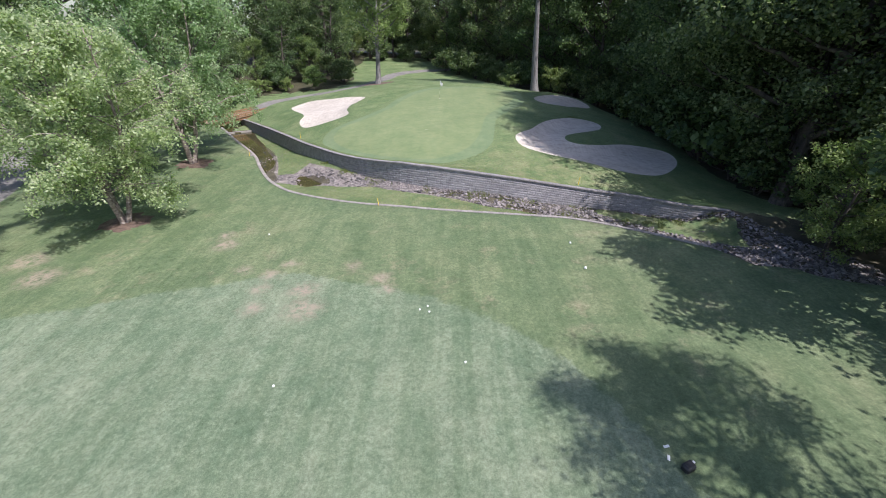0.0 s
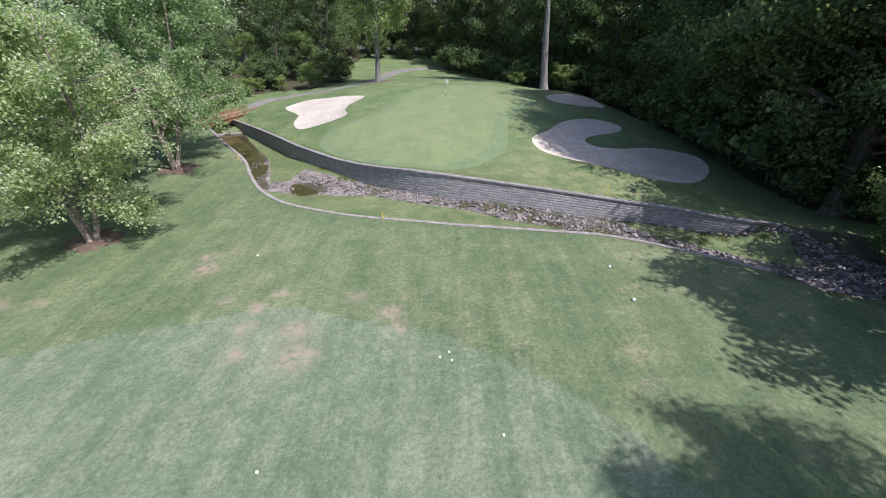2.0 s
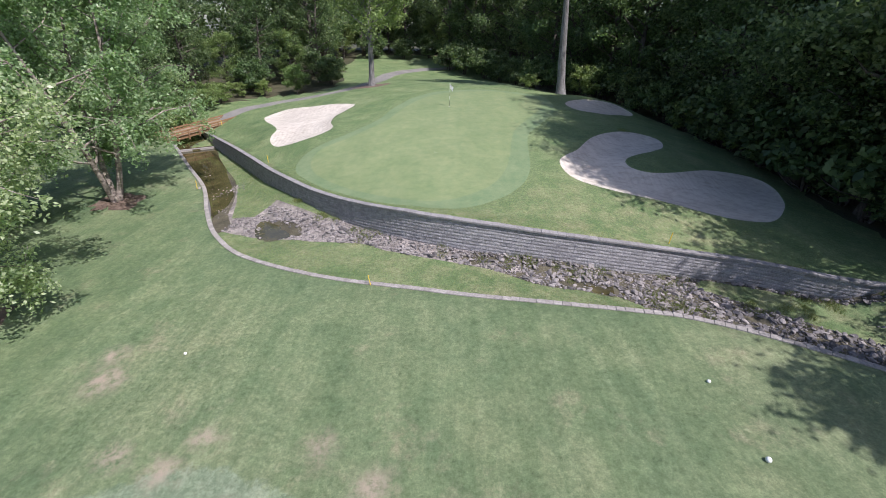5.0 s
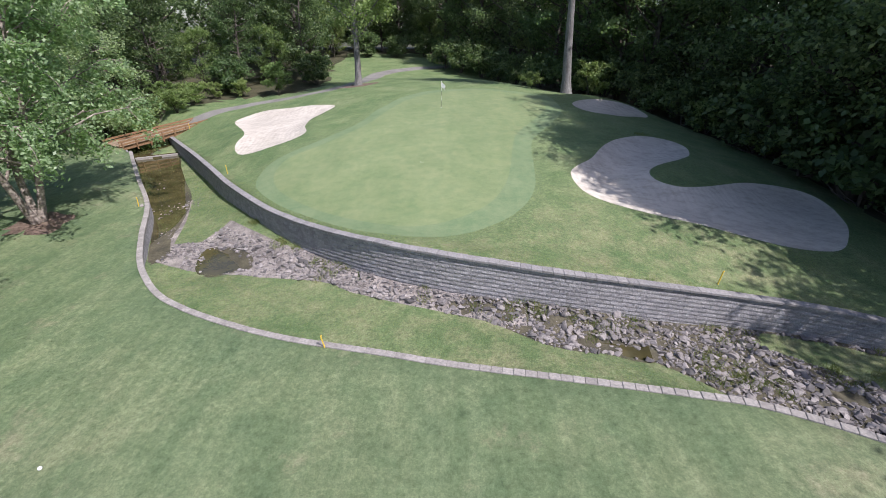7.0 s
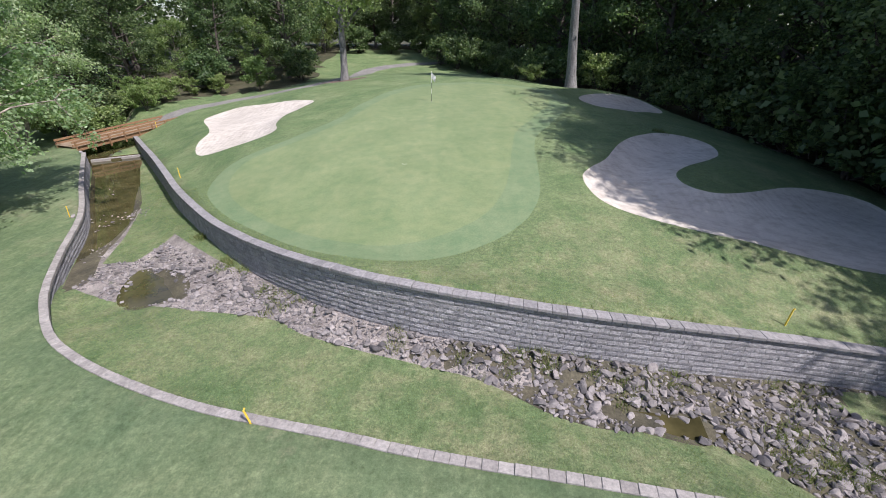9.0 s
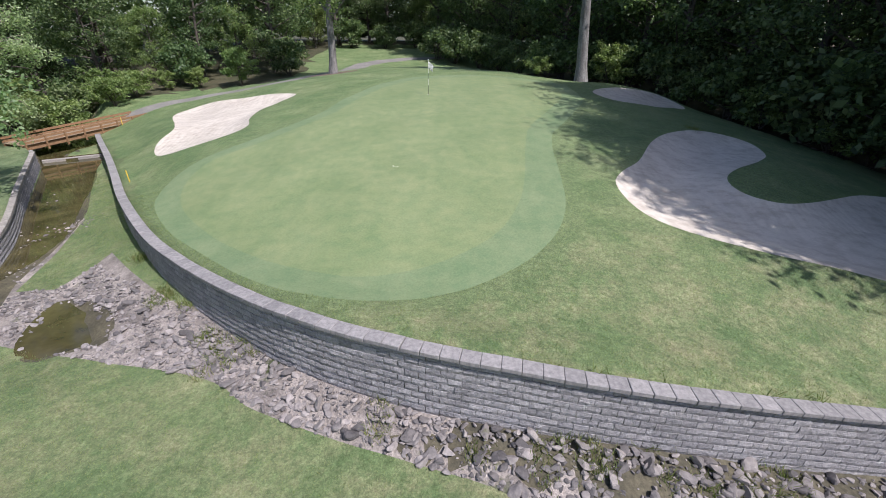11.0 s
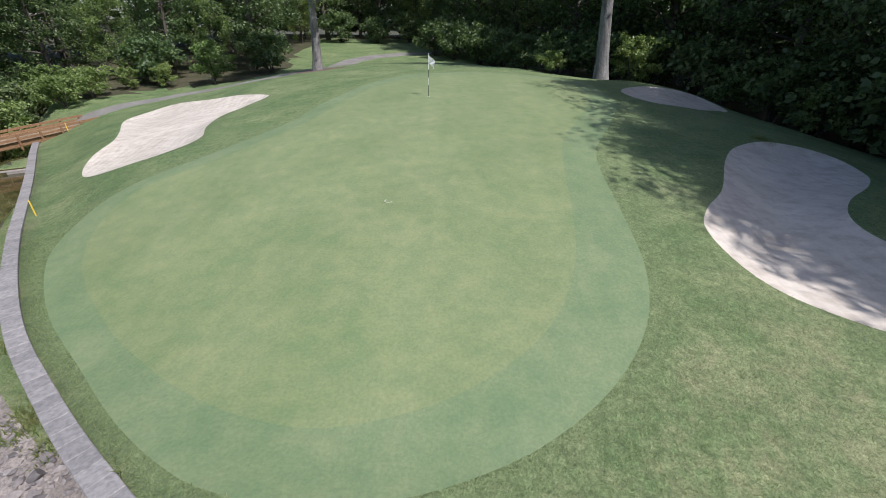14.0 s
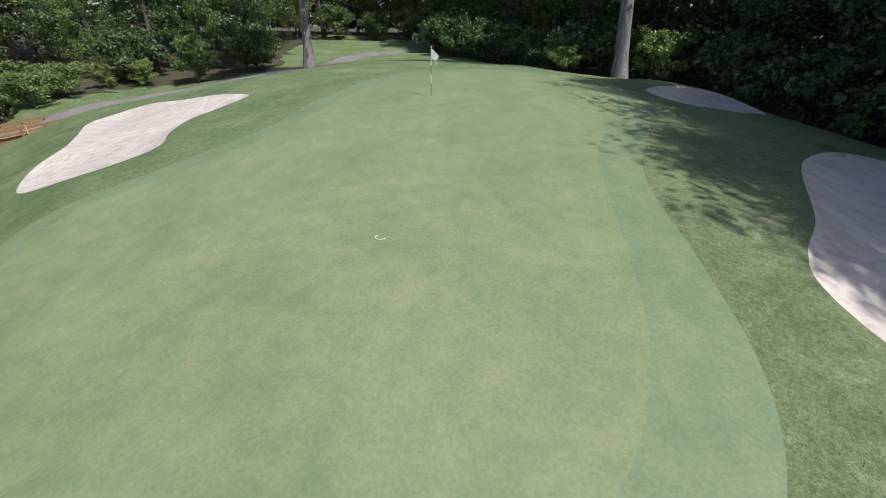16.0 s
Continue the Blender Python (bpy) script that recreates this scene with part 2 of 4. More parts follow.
L_LIGHT = leaf_material("light_leaf", [(0.125, 0.185, 0.064), (0.190, 0.255, 0.095), (0.280, 0.340, 0.140)], 0.45, 0.35)
M_TIMBER = surface("bridge_timber", (0.19, 0.105, 0.055), (0.29, 0.170, 0.09), 2.0, 20.0, 0.75, (0.3, 0.01), stretch=(1.0, 6.0, 6.0))
M_DECK = surface("deck_boards", (0.22, 0.16, 0.11), (0.33, 0.25, 0.18), 2.0, 20.0, 0.85, (0.3, 0.01))


def plain(name, colour, rough=0.5, metal=0.0):
    m, nt, b = material(name, rough)
    b.inputs["Metallic"].default_value = metal
    n = noise_of(nt, 12.0, 4.0, 0.7)
    nt.links.new(mix(nt, colour, ramp(nt, n, [(0.3, (0.85, 0.85, 0.85)), (0.7, (1.1, 1.1, 1.1))]), 1.0, "MULTIPLY"), b.inputs["Base Color"])
    return m


M_PLUG = plain("pale_turf", (0.42, 0.44, 0.32), 0.9)
M_WHITE = plain("white_paint", (0.78, 0.78, 0.76), 0.5)
M_BLACK = plain("black_paint", (0.02, 0.02, 0.022), 0.5)
M_YELLOW = plain("yellow_paint", (0.72, 0.50, 0.06), 0.6)
M_CLOTH = plain("white_cloth", (0.80, 0.80, 0.80), 0.9)


def water_material():
    m, nt, b = material("stream_water", 0.06)
    b.inputs["Base Color"].default_value = (0.055, 0.05, 0.022, 1)
    col = ramp(nt, noise_of(nt, 0.7, 5.0, 0.6), [(0.35, (0.036, 0.032, 0.014)), (0.65, (0.092, 0.078, 0.034))])
    nt.links.new(col, b.inputs["Base Color"])
    bump(nt, b, noise_of(nt, 5.0, 2.0, 0.5), 0.05, 0.02)
    return m


M_WATER = water_material()


# ---- helpers of the place ----
def part(name, bm, mat, parent=None, label=""):
    me = bpy.data.meshes.new(name)
    bm.to_mesh(me)
    bm.free()
    me.materials.append(mat)
    ob = new(name, me)
    if parent:
        ob.parent = parent
    return tagged(ob, label)


def from_arrays(name, verts, faces, mats, parent=None, smooth=False, indices=None):
    me = bpy.data.meshes.new(name)
    me.from_pydata([tuple(v) for v in verts], [], [tuple(f) for f in faces])
    for m in mats if isinstance(mats, (list, tuple)) else [mats]:
        me.materials.append(m)
    if indices is not None:
        me.polygons.foreach_set("material_index", np.asarray(indices, dtype=np.int32))
    if smooth:
        me.polygons.foreach_set("use_smooth", np.ones(len(me.polygons), dtype=bool))
    me.update()
    ob = new(name, me)
    if parent:
        ob.parent = parent
    return ob


def thing(name, label, category, group="", at=None):
    ob = new(name)
    ob.empty_display_size = 0.2
    if at is not None:
        ob.matrix_basis = at if isinstance(at, Matrix) else Matrix.Translation(at)
    return tagged(ob, label, category, group)


def spline(points, step, closed=False):
    """A smooth curve through the points, resampled at about that step."""
    p = np.array(points, dtype=float)
    n = len(p)
    out = []
    for i in range(n if closed else n - 1):
        a, b, c, d = (p[(i + k) % n] if closed else p[min(max(i + k, 0), n - 1)] for k in (-1, 0, 1, 2))
        for s in np.linspace(0, 1, 12, endpoint=False):
            out.append(0.5 * (2 * b + (c - a) * s + (2 * a - 5 * b + 4 * c - d) * s * s + (3 * b - a - 3 * c + d) * s ** 3))
    out.append(p[0] if closed else p[-1])
    q = np.array(out)
    run = np.r_[0, np.cumsum(np.hypot(*np.diff(q[:, :2], axis=0).T))]
    k = max(2, int(round(run[-1] / step)))
    at = np.linspace(0, run[-1], k + 1)
    r = np.stack([np.interp(at, run, q[:, j]) for j in range(p.shape[1])], 1)
    return r[:-1] if closed else r


def inside(poly, x, y):
    hit = np.zeros(len(x), dtype=bool)
    px, py = poly[:, 0], poly[:, 1]
    qx, qy = np.roll(px, -1), np.roll(py, -1)
    for a, b, c, d in zip(px, py, qx, qy):
        if b != d:
            hit ^= ((b > y) != (d > y)) & (x < (c - a) * (y - b) / (d - b) + a)
    return hit


def away(curve, x, y, closed=False):
    """Distance from points to a polyline."""
    c = np.r_[curve, curve[:1]] if closed else curve
    best = np.full(len(x), 1e9)
    for (a, b), (u, v) in zip(c[:-1, :2], c[1:, :2]):
        dx, dy = u - a, v - b
        s = np.clip(((x - a) * dx + (y - b) * dy) / (dx * dx + dy * dy + 1e-12), 0, 1)
        best = np.minimum(best, (x - a - s * dx) ** 2 + (y - b - s * dy) ** 2)
    return np.sqrt(best)


def shifted(curve, by, closed=False):
    """The curve moved to its left by a distance."""
    if closed:
        d = np.roll(curve, -1, 0) - np.roll(curve, 1, 0)
    else:
        d = np.gradient(curve, axis=0)
    d = d[:, :2] / np.linalg.norm(d[:, :2], axis=1, keepdims=True)
    return curve[:, :2] + by * np.stack([-d[:, 1], d[:, 0]], 1)


def smooth01(v):
    v = np.clip(v, 0, 1)
    return v * v * (3 - 2 * v)


# ---- plan of the ground ----
WALL = spline([(-32, 69), (-27.9, 63.8), (-22.75, 57.4), (-18.7, 52.2), (-15.7, 48.3), (-12.7, 44.75), (-10.4, 42.3), (-8.0, 40.2), (-5.7, 38.35), (-3.4, 36.75), (-0.8, 35.6),
               (1.8, 34.95), (4.3, 34.5), (6.9, 34.3), (10.0, 34.25), (13.0, 34.1), (16.2, 33.5), (19.9, 32.1), (23.2, 31.4)], 0.45)
KERB = spline([(-31.6, 60.9), (-25.9, 53.0), (-21.45, 47.0), (-18.85, 42.2), (-16.9, 38.9), (-15.3, 36.9), (-13.85, 35.5), (-12.2, 34.45), (-10.5, 33.6), (-8.6, 32.8), (-6.6, 32.1), (-4.7, 31.6),
               (-2.7, 31.1), (-0.9, 30.6), (1.0, 30.15), (3.3, 29.67), (6.0, 29.08), (7.9, 28.65), (9.4, 28.25), (11.3, 27.35), (13.2, 26.2), (14.7, 25.2), (15.9, 24.3), (17.0, 23.6)], 0.45)
WALL_EXT = np.r_[[(-95, 118), (-60, 98), (-42, 83), (-36, 75)], WALL, [(27, 30.6), (34, 28), (60, 22), (90, 18)]]
KERB_EXT = np.r_[[(-95, 100), (-62, 84), (-45, 74), (-37, 67)], KERB, [(18.6, 22.5), (20.8, 21.0), (24, 19.2), (34, 15), (60, 10), (90, 6)]]
CHANNEL = np.r_[WALL_EXT, KERB_EXT[::-1]]
NEAR = np.r_[KERB_EXT, [(90, -400), (-95, -400)]]
BUNKER_WHITE = spline([(-22.6, 65.6), (-23.3, 68.2), (-21.4, 69.4), (-18.9, 68.6), (-15.4, 67.2), (-11.5, 64.7), (-12, 62.2), (-12.7, 60), (-12.7, 57.8), (-12.1, 55.9),
                       (-12.7, 54.5), (-13.9, 53.5), (-15.5, 53.2), (-17.2, 54), (-18.4, 55.6), (-19, 57.4), (-18.9, 59), (-20.2, 61.6)], 0.35, True)
BUNKER_SHADE = spline([(7.7, 44.6), (8.5, 46), (9.9, 47.5), (11.8, 50.4), (13.8, 52.7), (16.3, 54.2), (18.5, 54.3), (19.5, 53.2), (18.7, 50.9), (17.1, 49.2), (15.0, 47.7), (13.5, 46.2),
                       (13.1, 45.0), (13.6, 44.1), (15.0, 43.9), (18.2, 45.3), (20.9, 46.5), (23.2, 46.8), (25, 46.2), (25.1, 44.4), (23.9, 41.9), (22.2, 39.8), (20.5, 38.3),
                       (19.1, 37.9), (17.5, 38), (16, 38.4), (13.7, 39.2), (11.3, 40), (9, 41.3), (7.9, 42.6)], 0.4, True)
BUNKER_SMALL = spline([(13.7, 66), (15, 68), (18, 69.4), (21, 69.3), (22.4, 67.4), (21.6, 65.2), (18.9, 63.1), (16.1, 61.6), (14.1, 61.8), (13.3, 63.7)], 0.4, True)
FRINGE = spline([(7.1, 52), (6.4, 50.6), (5.9, 48.4), (5.55, 45.5), (5.15, 43.0), (4.35, 41.0), (3.1, 39.5), (1.6, 38.45), (0.2, 37.9), (-1.0, 37.55), (-2.2, 37.4), (-3.3, 37.55), (-4.4, 38.0), (-6.0, 39.1),
                 (-7.9, 40.75), (-10.3, 42.9), (-12.4, 45.4), (-13.4, 47.2), (-13.5, 49.0), (-12.5, 50.7), (-10.5, 52.8), (-8.8, 54.6), (-7.4, 57.2), (-6.1, 61.6), (-3.3, 67.2),
                 (1.7, 70.3), (7.2, 70.6), (11.2, 68.6), (11.6, 65), (11.1, 60.6), (9.3, 56.2)], 0.4, True)
GREEN = spline([(5.5, 52.1), (4.7, 49.2), (4.1, 46.0), (3.5, 43.5), (2.7, 41.7), (1.7, 40.5), (0.4, 39.6), (-1.1, 39.1), (-2.7, 38.9), (-4.3, 39.35), (-6.2, 40.5), (-8.5, 42.4), (-10.9, 45.0),
                (-12.1, 47.2), (-12.2, 49.0), (-11.5, 50.4), (-9.6, 52.0), (-7.9, 54.0), (-6.4, 56.8), (-5.0, 61.2), (-2.5, 66.1),
                (1.9, 69.1), (6.9, 69.4), (9.9, 67.8), (10.2, 65), (9.6, 60.9), (7.8, 56.7)], 0.4, True)
ROCK_EDGE = spline([(-16.8, 40.2), (-14.4, 39.0), (-11.4, 38.15), (-8.2, 37.35), (-6.0, 36.5), (-4.6, 35.5), (-2.3, 34.5), (-0.3, 33.85), (1.6, 33.2), (3.4, 31.9), (4.9, 31.4), (7.0, 31.4),
                    (8.4, 30.7), (9.6, 29.7), (10.6, 28.6), (11.9, 27.8), (13.5, 26.8), (15.0, 25.7), (17.2, 24.2), (19.5, 22.6), (22, 21.2)], 0.5)
PATH_MID = spline([(-31.2, 72.6), (-28.8, 77.0), (-24.2, 78.6), (-19, 77.2), (-15.2, 79), (-12.9, 84), (-12.4, 92), (-11.6, 102), (-6, 108), (2, 111)], 1.0)
PATH_LEFT = spline([(-70, 66), (-56, 55), (-48, 46.5), (-43, 40), (-40, 34), (-38.5, 26), (-40, 14), (-45, 0)], 1.2)
BED_LOW = spline([(-95, 112), (-60, 92), (-44, 80), (-34, 67), (-29.8, 62), (-24.2, 53.9), (-20.6, 48.2), (-18.3, 42.6)], 1.0)
STREAM = [(10.0, 28.7), (11.6, 28.0), (13.5, 26.9), (15, 25.9), (16.3, 25.0), (18, 23.8), (20, 22.4), (23, 20.9), (26, 19.6), (27, 21.8), (24, 23.1), (20.5, 24.9), (17.6, 26.5), (15.4, 27.8), (13.3, 28.7), (11.4, 29.1)]
BASIN = [(4.6, 32.6), (5.6, 32.9), (6.9, 32.5), (8.1, 32.1), (8.3, 31.4), (7.3, 31.1), (6.1, 31.3), (5.0, 31.7)]
PUDDLE = [(-14.6, 41.0), (-14.2, 41.7), (-12.8, 41.2), (-11.6, 40.4), (-10.9, 39.5), (-10.8, 38.7), (-11.8, 38.4), (-12.6, 38.0), (-13.9, 38.9)]
POOL = [(-31.9, 61.8), (-28.6, 63.8), (-26.0, 59.6), (-23.2, 55.2), (-20.4, 50.9), (-18.9, 47.0), (-17.9, 43.6), (-16.6, 41.0), (-16.9, 39.7), (-18.25, 41.7), (-20.8, 46.4), (-25.2, 52.6), (-31.1, 60.9)]
STRIP_WIDE = np.interp(WALL[:, 0], [-25, -18, -13, -8], [2.7, 2.2, 1.3, 0.6])
TURF = np.array([(-17.2, 42.6), (-18.3, 46), (-19.9, 50.0), (-18.2, 50.0), (-15.4, 46.9), (-14.1, 45.0), (-14.7, 43.8), (-15.4, 42.5)])
BANK = np.array([(12.6, 32.9), (14.5, 31.6), (17, 29.8), (20, 27.8), (22.5, 27.0), (23, 30.2), (19.5, 31.4), (16, 32.9), (13.5, 33.5)])
STRIP = np.array([shifted(WALL, -w)[i] for i, w in enumerate(STRIP_WIDE) if WALL[i, 0] < -8.0])


FAIRWAY = spline([(-42, 14), (-28, 17), (-21, 18.4), (-16.8, 19.8), (-11.9, 20.8), (-9.3, 21.9), (-6, 20.8), (-3, 20), (-0.1, 18.7), (2.3, 17.2), (3.9, 15.9), (6.5, 12.5), (9, 5), (10, -8), (8, -40), (-40, -40)], 0.8, True)
WORN = ((-7.7, 20.0, 0.8), (-7.2, 18.2, 1.0), (-12.1, 22.3, 0.55), (-10.2, 21.7, 0.55), (-10.2, 20.2, 0.55), (-3.4, 21.0, 0.6), (-2.9, 20.0, 0.45), (-14.7, 25.6, 0.8), (-10.0, 18.4, 0.6),
        (-15.2, 27.0, 0.6), (-24.5, 22.0, 1.2), (-27, 24, 1.2), (-9.4, 22.9, 0.5), (-5.4, 22.4, 0.5), (3.0, 8.6, 0.4))


def cap_z(x):
    return np.interp(x, [-32, -27.9, -22.7, -18.7, -15.7, -12.7, -10.4, -8, -5.7, -3.4, -0.8, 1.8, 4.3, 6.9, 10, 13, 16, 20, 24],
                     [0.9, 1.3, 1.7, 1.98, 2.16, 2.40, 2.53, 2.70, 2.99, 3.30, 3.36, 3.24, 3.06, 2.78, 2.36, 2.0, 1.78, 1.56, 1.4])


def foot_z(x):
    """Height of the stream bank along the wall's foot."""
    return np.interp(x, [-24, -22, -18, -14, -11.5, -8, -6, -4, -2, 0, 2.4, 4.4, 6.4, 8.5, 10.7, 12.7, 15, 20], [-0.1, 0.1, 0.35, 1.0, 1.2, 1.08, 1.22, 1.42, 1.5, 1.45, 1.45, 1.42, 1.15, 0.75, 0.53, 0.40, 0.35, 0.2])


def lawn_z(x, y):
    return 0.05 * np.clip(x, -48, 26) + 0.0422 * np.clip(y, -60, 70)


def bed_z(x):
    return np.interp(x, [-45, -30, -20, -16, -12, -8, -4, -1, 3, 6, 9, 12, 15, 20, 30], [-1.2, -0.62, -0.25, 0.05, 0.32, 0.62, 1.0, 1.1, 1.1, 0.95, 0.72, 0.42, 0.22, 0.12, 0.12])


def dome_z(x, y):
    u, v = np.clip(x, -34, 34) / 10, (np.clip(y, 0, 100) - 50) / 10
    q = 4.696 + 0.437 * u + 1.249 * v - 0.526 * u * u - 0.151 * u * v - 0.263 * v * v
    base = 0.8 + 0.098 * np.clip(y - 62, 0, 70)
    mound = 0.75 * np.exp(-((x - 19.5) / 5) ** 2 - ((y - 71) / 4) ** 2)
    return np.logaddexp(q / 0.6, base / 0.6) * 0.6 + mound


BUNKERS = ((BUNKER_WHITE, 0.30), (BUNKER_SHADE, 0.32), (BUNKER_SMALL, 0.25))


def ground_z(x, y):
    x, y = np.atleast_1d(np.asarray(x, float)), np.atleast_1d(np.asarray(y, float))
    near, channel = inside(NEAR, x, y), inside(CHANNEL, x, y)
    d_wall, d_kerb = away(WALL_EXT, x, y), away(KERB_EXT, x, y)
    far = dome_z(x, y)
    w = np.exp(-(d_wall / 2.2) ** 2) * np.clip((x + 36) / 4, 0, 1) * np.clip((34 - x) / 6, 0, 1)
    far = far * (1 - w) + (cap_z(np.clip(x, -32, 24)) - 0.05) * w
    for poly, deep in BUNKERS:
        box = (x > poly[:, 0].min()) & (x < poly[:, 0].max()) & (y > poly[:, 1].min()) & (y < poly[:, 1].max())
        if box.any():
            i = np.where(box)[0]
            i = i[inside(poly, x[i], y[i])]
            if len(i):
                d = away(poly, x[i], y[i], True)
                far[i] -= 0.10 * smooth01(d / 0.14) + deep * smooth01(d / 2.0)
    lawn = lawn_z(x, y)
    bed = bed_z(x)
    wide = np.interp(x, [-19, -15, -11, 6, 10, 13, 20], [0.01, 0.8, 4.4, 2.6, 1.3, 0.9, 1.2])
    top = lawn_z(x, y) - 0.12
    ch = bed + (top - bed) * (1 - np.clip(d_kerb / np.maximum(wide, 0.02), 0, 1))
    reach = np.interp(x, [-14, -8, 0, 8], [3.4, 2.6, 1.6, 1.3])
    ch = ch + (foot_z(x) - ch) * (1 - smooth01((d_wall - 0.3) / reach)) * smooth01((x + 26) / 3)
    for pool in (STREAM, BASIN, PUDDLE):
        poly = np.array(pool)
        i = np.where(channel & inside(poly, x, y))[0]
        if len(i):
            ch[i] -= 0.20 * smooth01(away(poly, x[i], y[i], True) / 0.6)
    pool = np.array(POOL)
    bank = channel & (x > -31.5) & (x < -14.5) & ~inside(pool, x, y)
    if bank.any():
        d = away(pool, x[bank], y[bank], True)
        ch[bank] = np.maximum(ch[bank], -0.13 + 0.3 * smooth01(d / 2.0))
    open_right = smooth01((x - 19) / 4)
    ch = ch + open_right * (far - ch) * (1 - smooth01((d_wall - 0.3) / 4.0))
    open_left = smooth01((-34 - x) / 4)
    ch = ch + open_left * (np.minimum(far, 1.0) - ch) * (1 - smooth01((d_wall - 0.2) / 2.5))
    ch = ch + open_left * (lawn - ch) * (1 - smooth01(d_kerb / 2.5))
    z = np.where(near, lawn, np.where(channel, ch, far))
    ripple = 0.05 * np.sin(x * 0.9 + 1.3 * np.sin(y * 0.31)) * np.sin(y * 0.7 + x * 0.13)
    return z + np.where(channel, 0.0, ripple * np.clip((d_wall - 0.8) / 2, 0, 1) * np.clip((d_kerb - 0.6) / 2, 0, 1))


def gz(x, y):
    return float(ground_z(x, y)[0])


# ---- ground: one sheet ----
def build_ground():
    rng = np.random.default_rng(3)
    pts, edges = [], []

    def line(curve, closed=False):
        base = len(pts)
        pts.extend((float(a), float(b)) for a, b in curve[:, :2])
        n = len(curve)
        edges.extend((base + i, base + (i + 1) % n) for i in range(n if closed else n - 1))

    for poly, _ in BUNKERS:
        line(poly, True)
        turn = np.sum(poly[:, 0] * np.roll(poly[:, 1], -1) - poly[:, 1] * np.roll(poly[:, 0], -1))
        line(shifted(poly, 0.16 if turn > 0 else -0.16, True)[::2], True)
    for poly in (FRINGE, GREEN):
        line(poly, True)
    wall_back, wall_front = shifted(WALL, -0.03), shifted(WALL, -0.24)
    line(wall_back)
    line(wall_front)
    line(shifted(KERB, 0.04))
    line(shifted(KERB, 0.22))
    line(ROCK_EDGE)
    line(STRIP)
    line(TURF, True)
    line(spline(BANK, 0.5, True), True)
    line(spline(BASIN, 0.4, True), True)
    line(spline(POOL, 0.5, True), True)
    line(spline(PUDDLE, 0.4, True), True)
    line(shifted(PATH_MID, 1.5))
    line(shifted(PATH_MID, -1.5))
    line(shifted(PATH_LEFT, 1.3))
    line(shifted(PATH_LEFT, -1.3))

    def grid(x0, x1, y0, y1, s):
        gx, gy = np.meshgrid(np.arange(x0, x1, s), np.arange(y0, y1, s))
        g = np.stack([gx.ravel(), gy.ravel()], 1)
        return g + rng.uniform(-0.3, 0.3, g.shape) * s

    fine = grid(-34, 28, 26, 74, 0.7)
    mid = grid(-70, 60, -20, 130, 2.2)
    mid = mid[~((mid[:, 0] > -34) & (mid[:, 0] < 28) & (mid[:, 1] > 26) & (mid[:, 1] < 74))]
    lawn = grid(-30, 28, 2, 26, 1.2)
    lawn = np.r_[lawn, grid(-30, 8, 13, 29, 0.45)]
    far = grid(-100, 100, -60, 200, 9.0)
    far = far[~((far[:, 0] > -70) & (far[:, 0] < 60) & (far[:, 1] > -20) & (far[:, 1] < 130))]
    rim = [(r * math.cos(a), r * math.sin(a) + 40) for r in (300, 700, 1600) for a in np.linspace(0, 2 * math.pi, 24, endpoint=False)]
    allp = np.r_[fine, mid, lawn, far, np.array(rim)]
    keep = np.ones(len(allp), dtype=bool)
    for c in (wall_back, wall_front, KERB):
        keep &= away(c, allp[:, 0], allp[:, 1]) > 0.22
    pts.extend(map(tuple, allp[keep]))
    from mathutils import geometry
    v, e, f, *_ = geometry.delaunay_2d_cdt([Vector(p) for p in pts], edges, [], 0, 1e-4)
    xy = np.array([(p.x, p.y) for p in v])
    z = ground_z(xy[:, 0], xy[:, 1])
    # the strip under the wall and kerb: back edge high, front edge low
    d_front, d_back = away(wall_front, xy[:, 0], xy[:, 1]), away(wall_back, xy[:, 0], xy[:, 1])
    span = (xy[:, 0] > -32.2) & (xy[:, 0] < 23.4)
    z = np.where(span & (d_back < 0.01), cap_z(xy[:, 0]) - 0.12, z)
    low = span & (d_front < 0.01)
    fx = shifted(WALL, -0.6)
    if low.any():
        i = np.where(low)[0]
        near = np.argmin((xy[i, 0][:, None] - WALL[:, 0]) ** 2 + (xy[i, 1][:, None] - WALL[:, 1]) ** 2, axis=1)
        z[i] = ground_z(fx[near, 0], fx[near, 1])
    d_in, d_out = away(shifted(KERB, 0.22), xy[:, 0], xy[:, 1]), away(shifted(KERB, 0.04), xy[:, 0], xy[:, 1])
    z = np.where(d_out < 0.01, lawn_z(xy[:, 0], xy[:, 1]) - 0.02, z)
    tri = np.array([list(t) for t in f if len(t) == 3])
    c = xy[tri].mean(1)
    x, y = c[:, 0], c[:, 1]
    idx = np.zeros(len(tri), dtype=np.int32)                      # 0 mown lawn
    near, channel = inside(NEAR, x, y), inside(CHANNEL, x, y)
    idx[~near] = 1                                                # 1 rough grass
    woods_right = np.array([(14, 76), (19, 73), (24, 70), (27.5, 64), (29, 56), (28.5, 48), (27.5, 42), (29, 34), (33, 31), (36, 22), (31, 12), (28, 2), (30, -60), (1700, -60), (1700, 900), (60, 900), (30, 122), (12, 92)])
    woods_left = np.array([(-33, 80), (-30, 84), (-26, 85), (-21, 84), (-19, 90), (-21, 104), (-22, 128), (40, 128), (60, 1700), (-1700, 1700), (-1700, 84), (-60, 80), (-44, 78)])
    idx[inside(woods_right, x, y) | inside(woods_left, x, y)] = 6
    path = (away(PATH_MID, x, y) < 1.5) | (away(PATH_LEFT, x, y) < 1.3)
    idx[path & ~channel] = 4
    rocky = np.r_[ROCK_EDGE, [(30, 19), (60, 12), (60, 20), (34, 27)], WALL[::-1]]
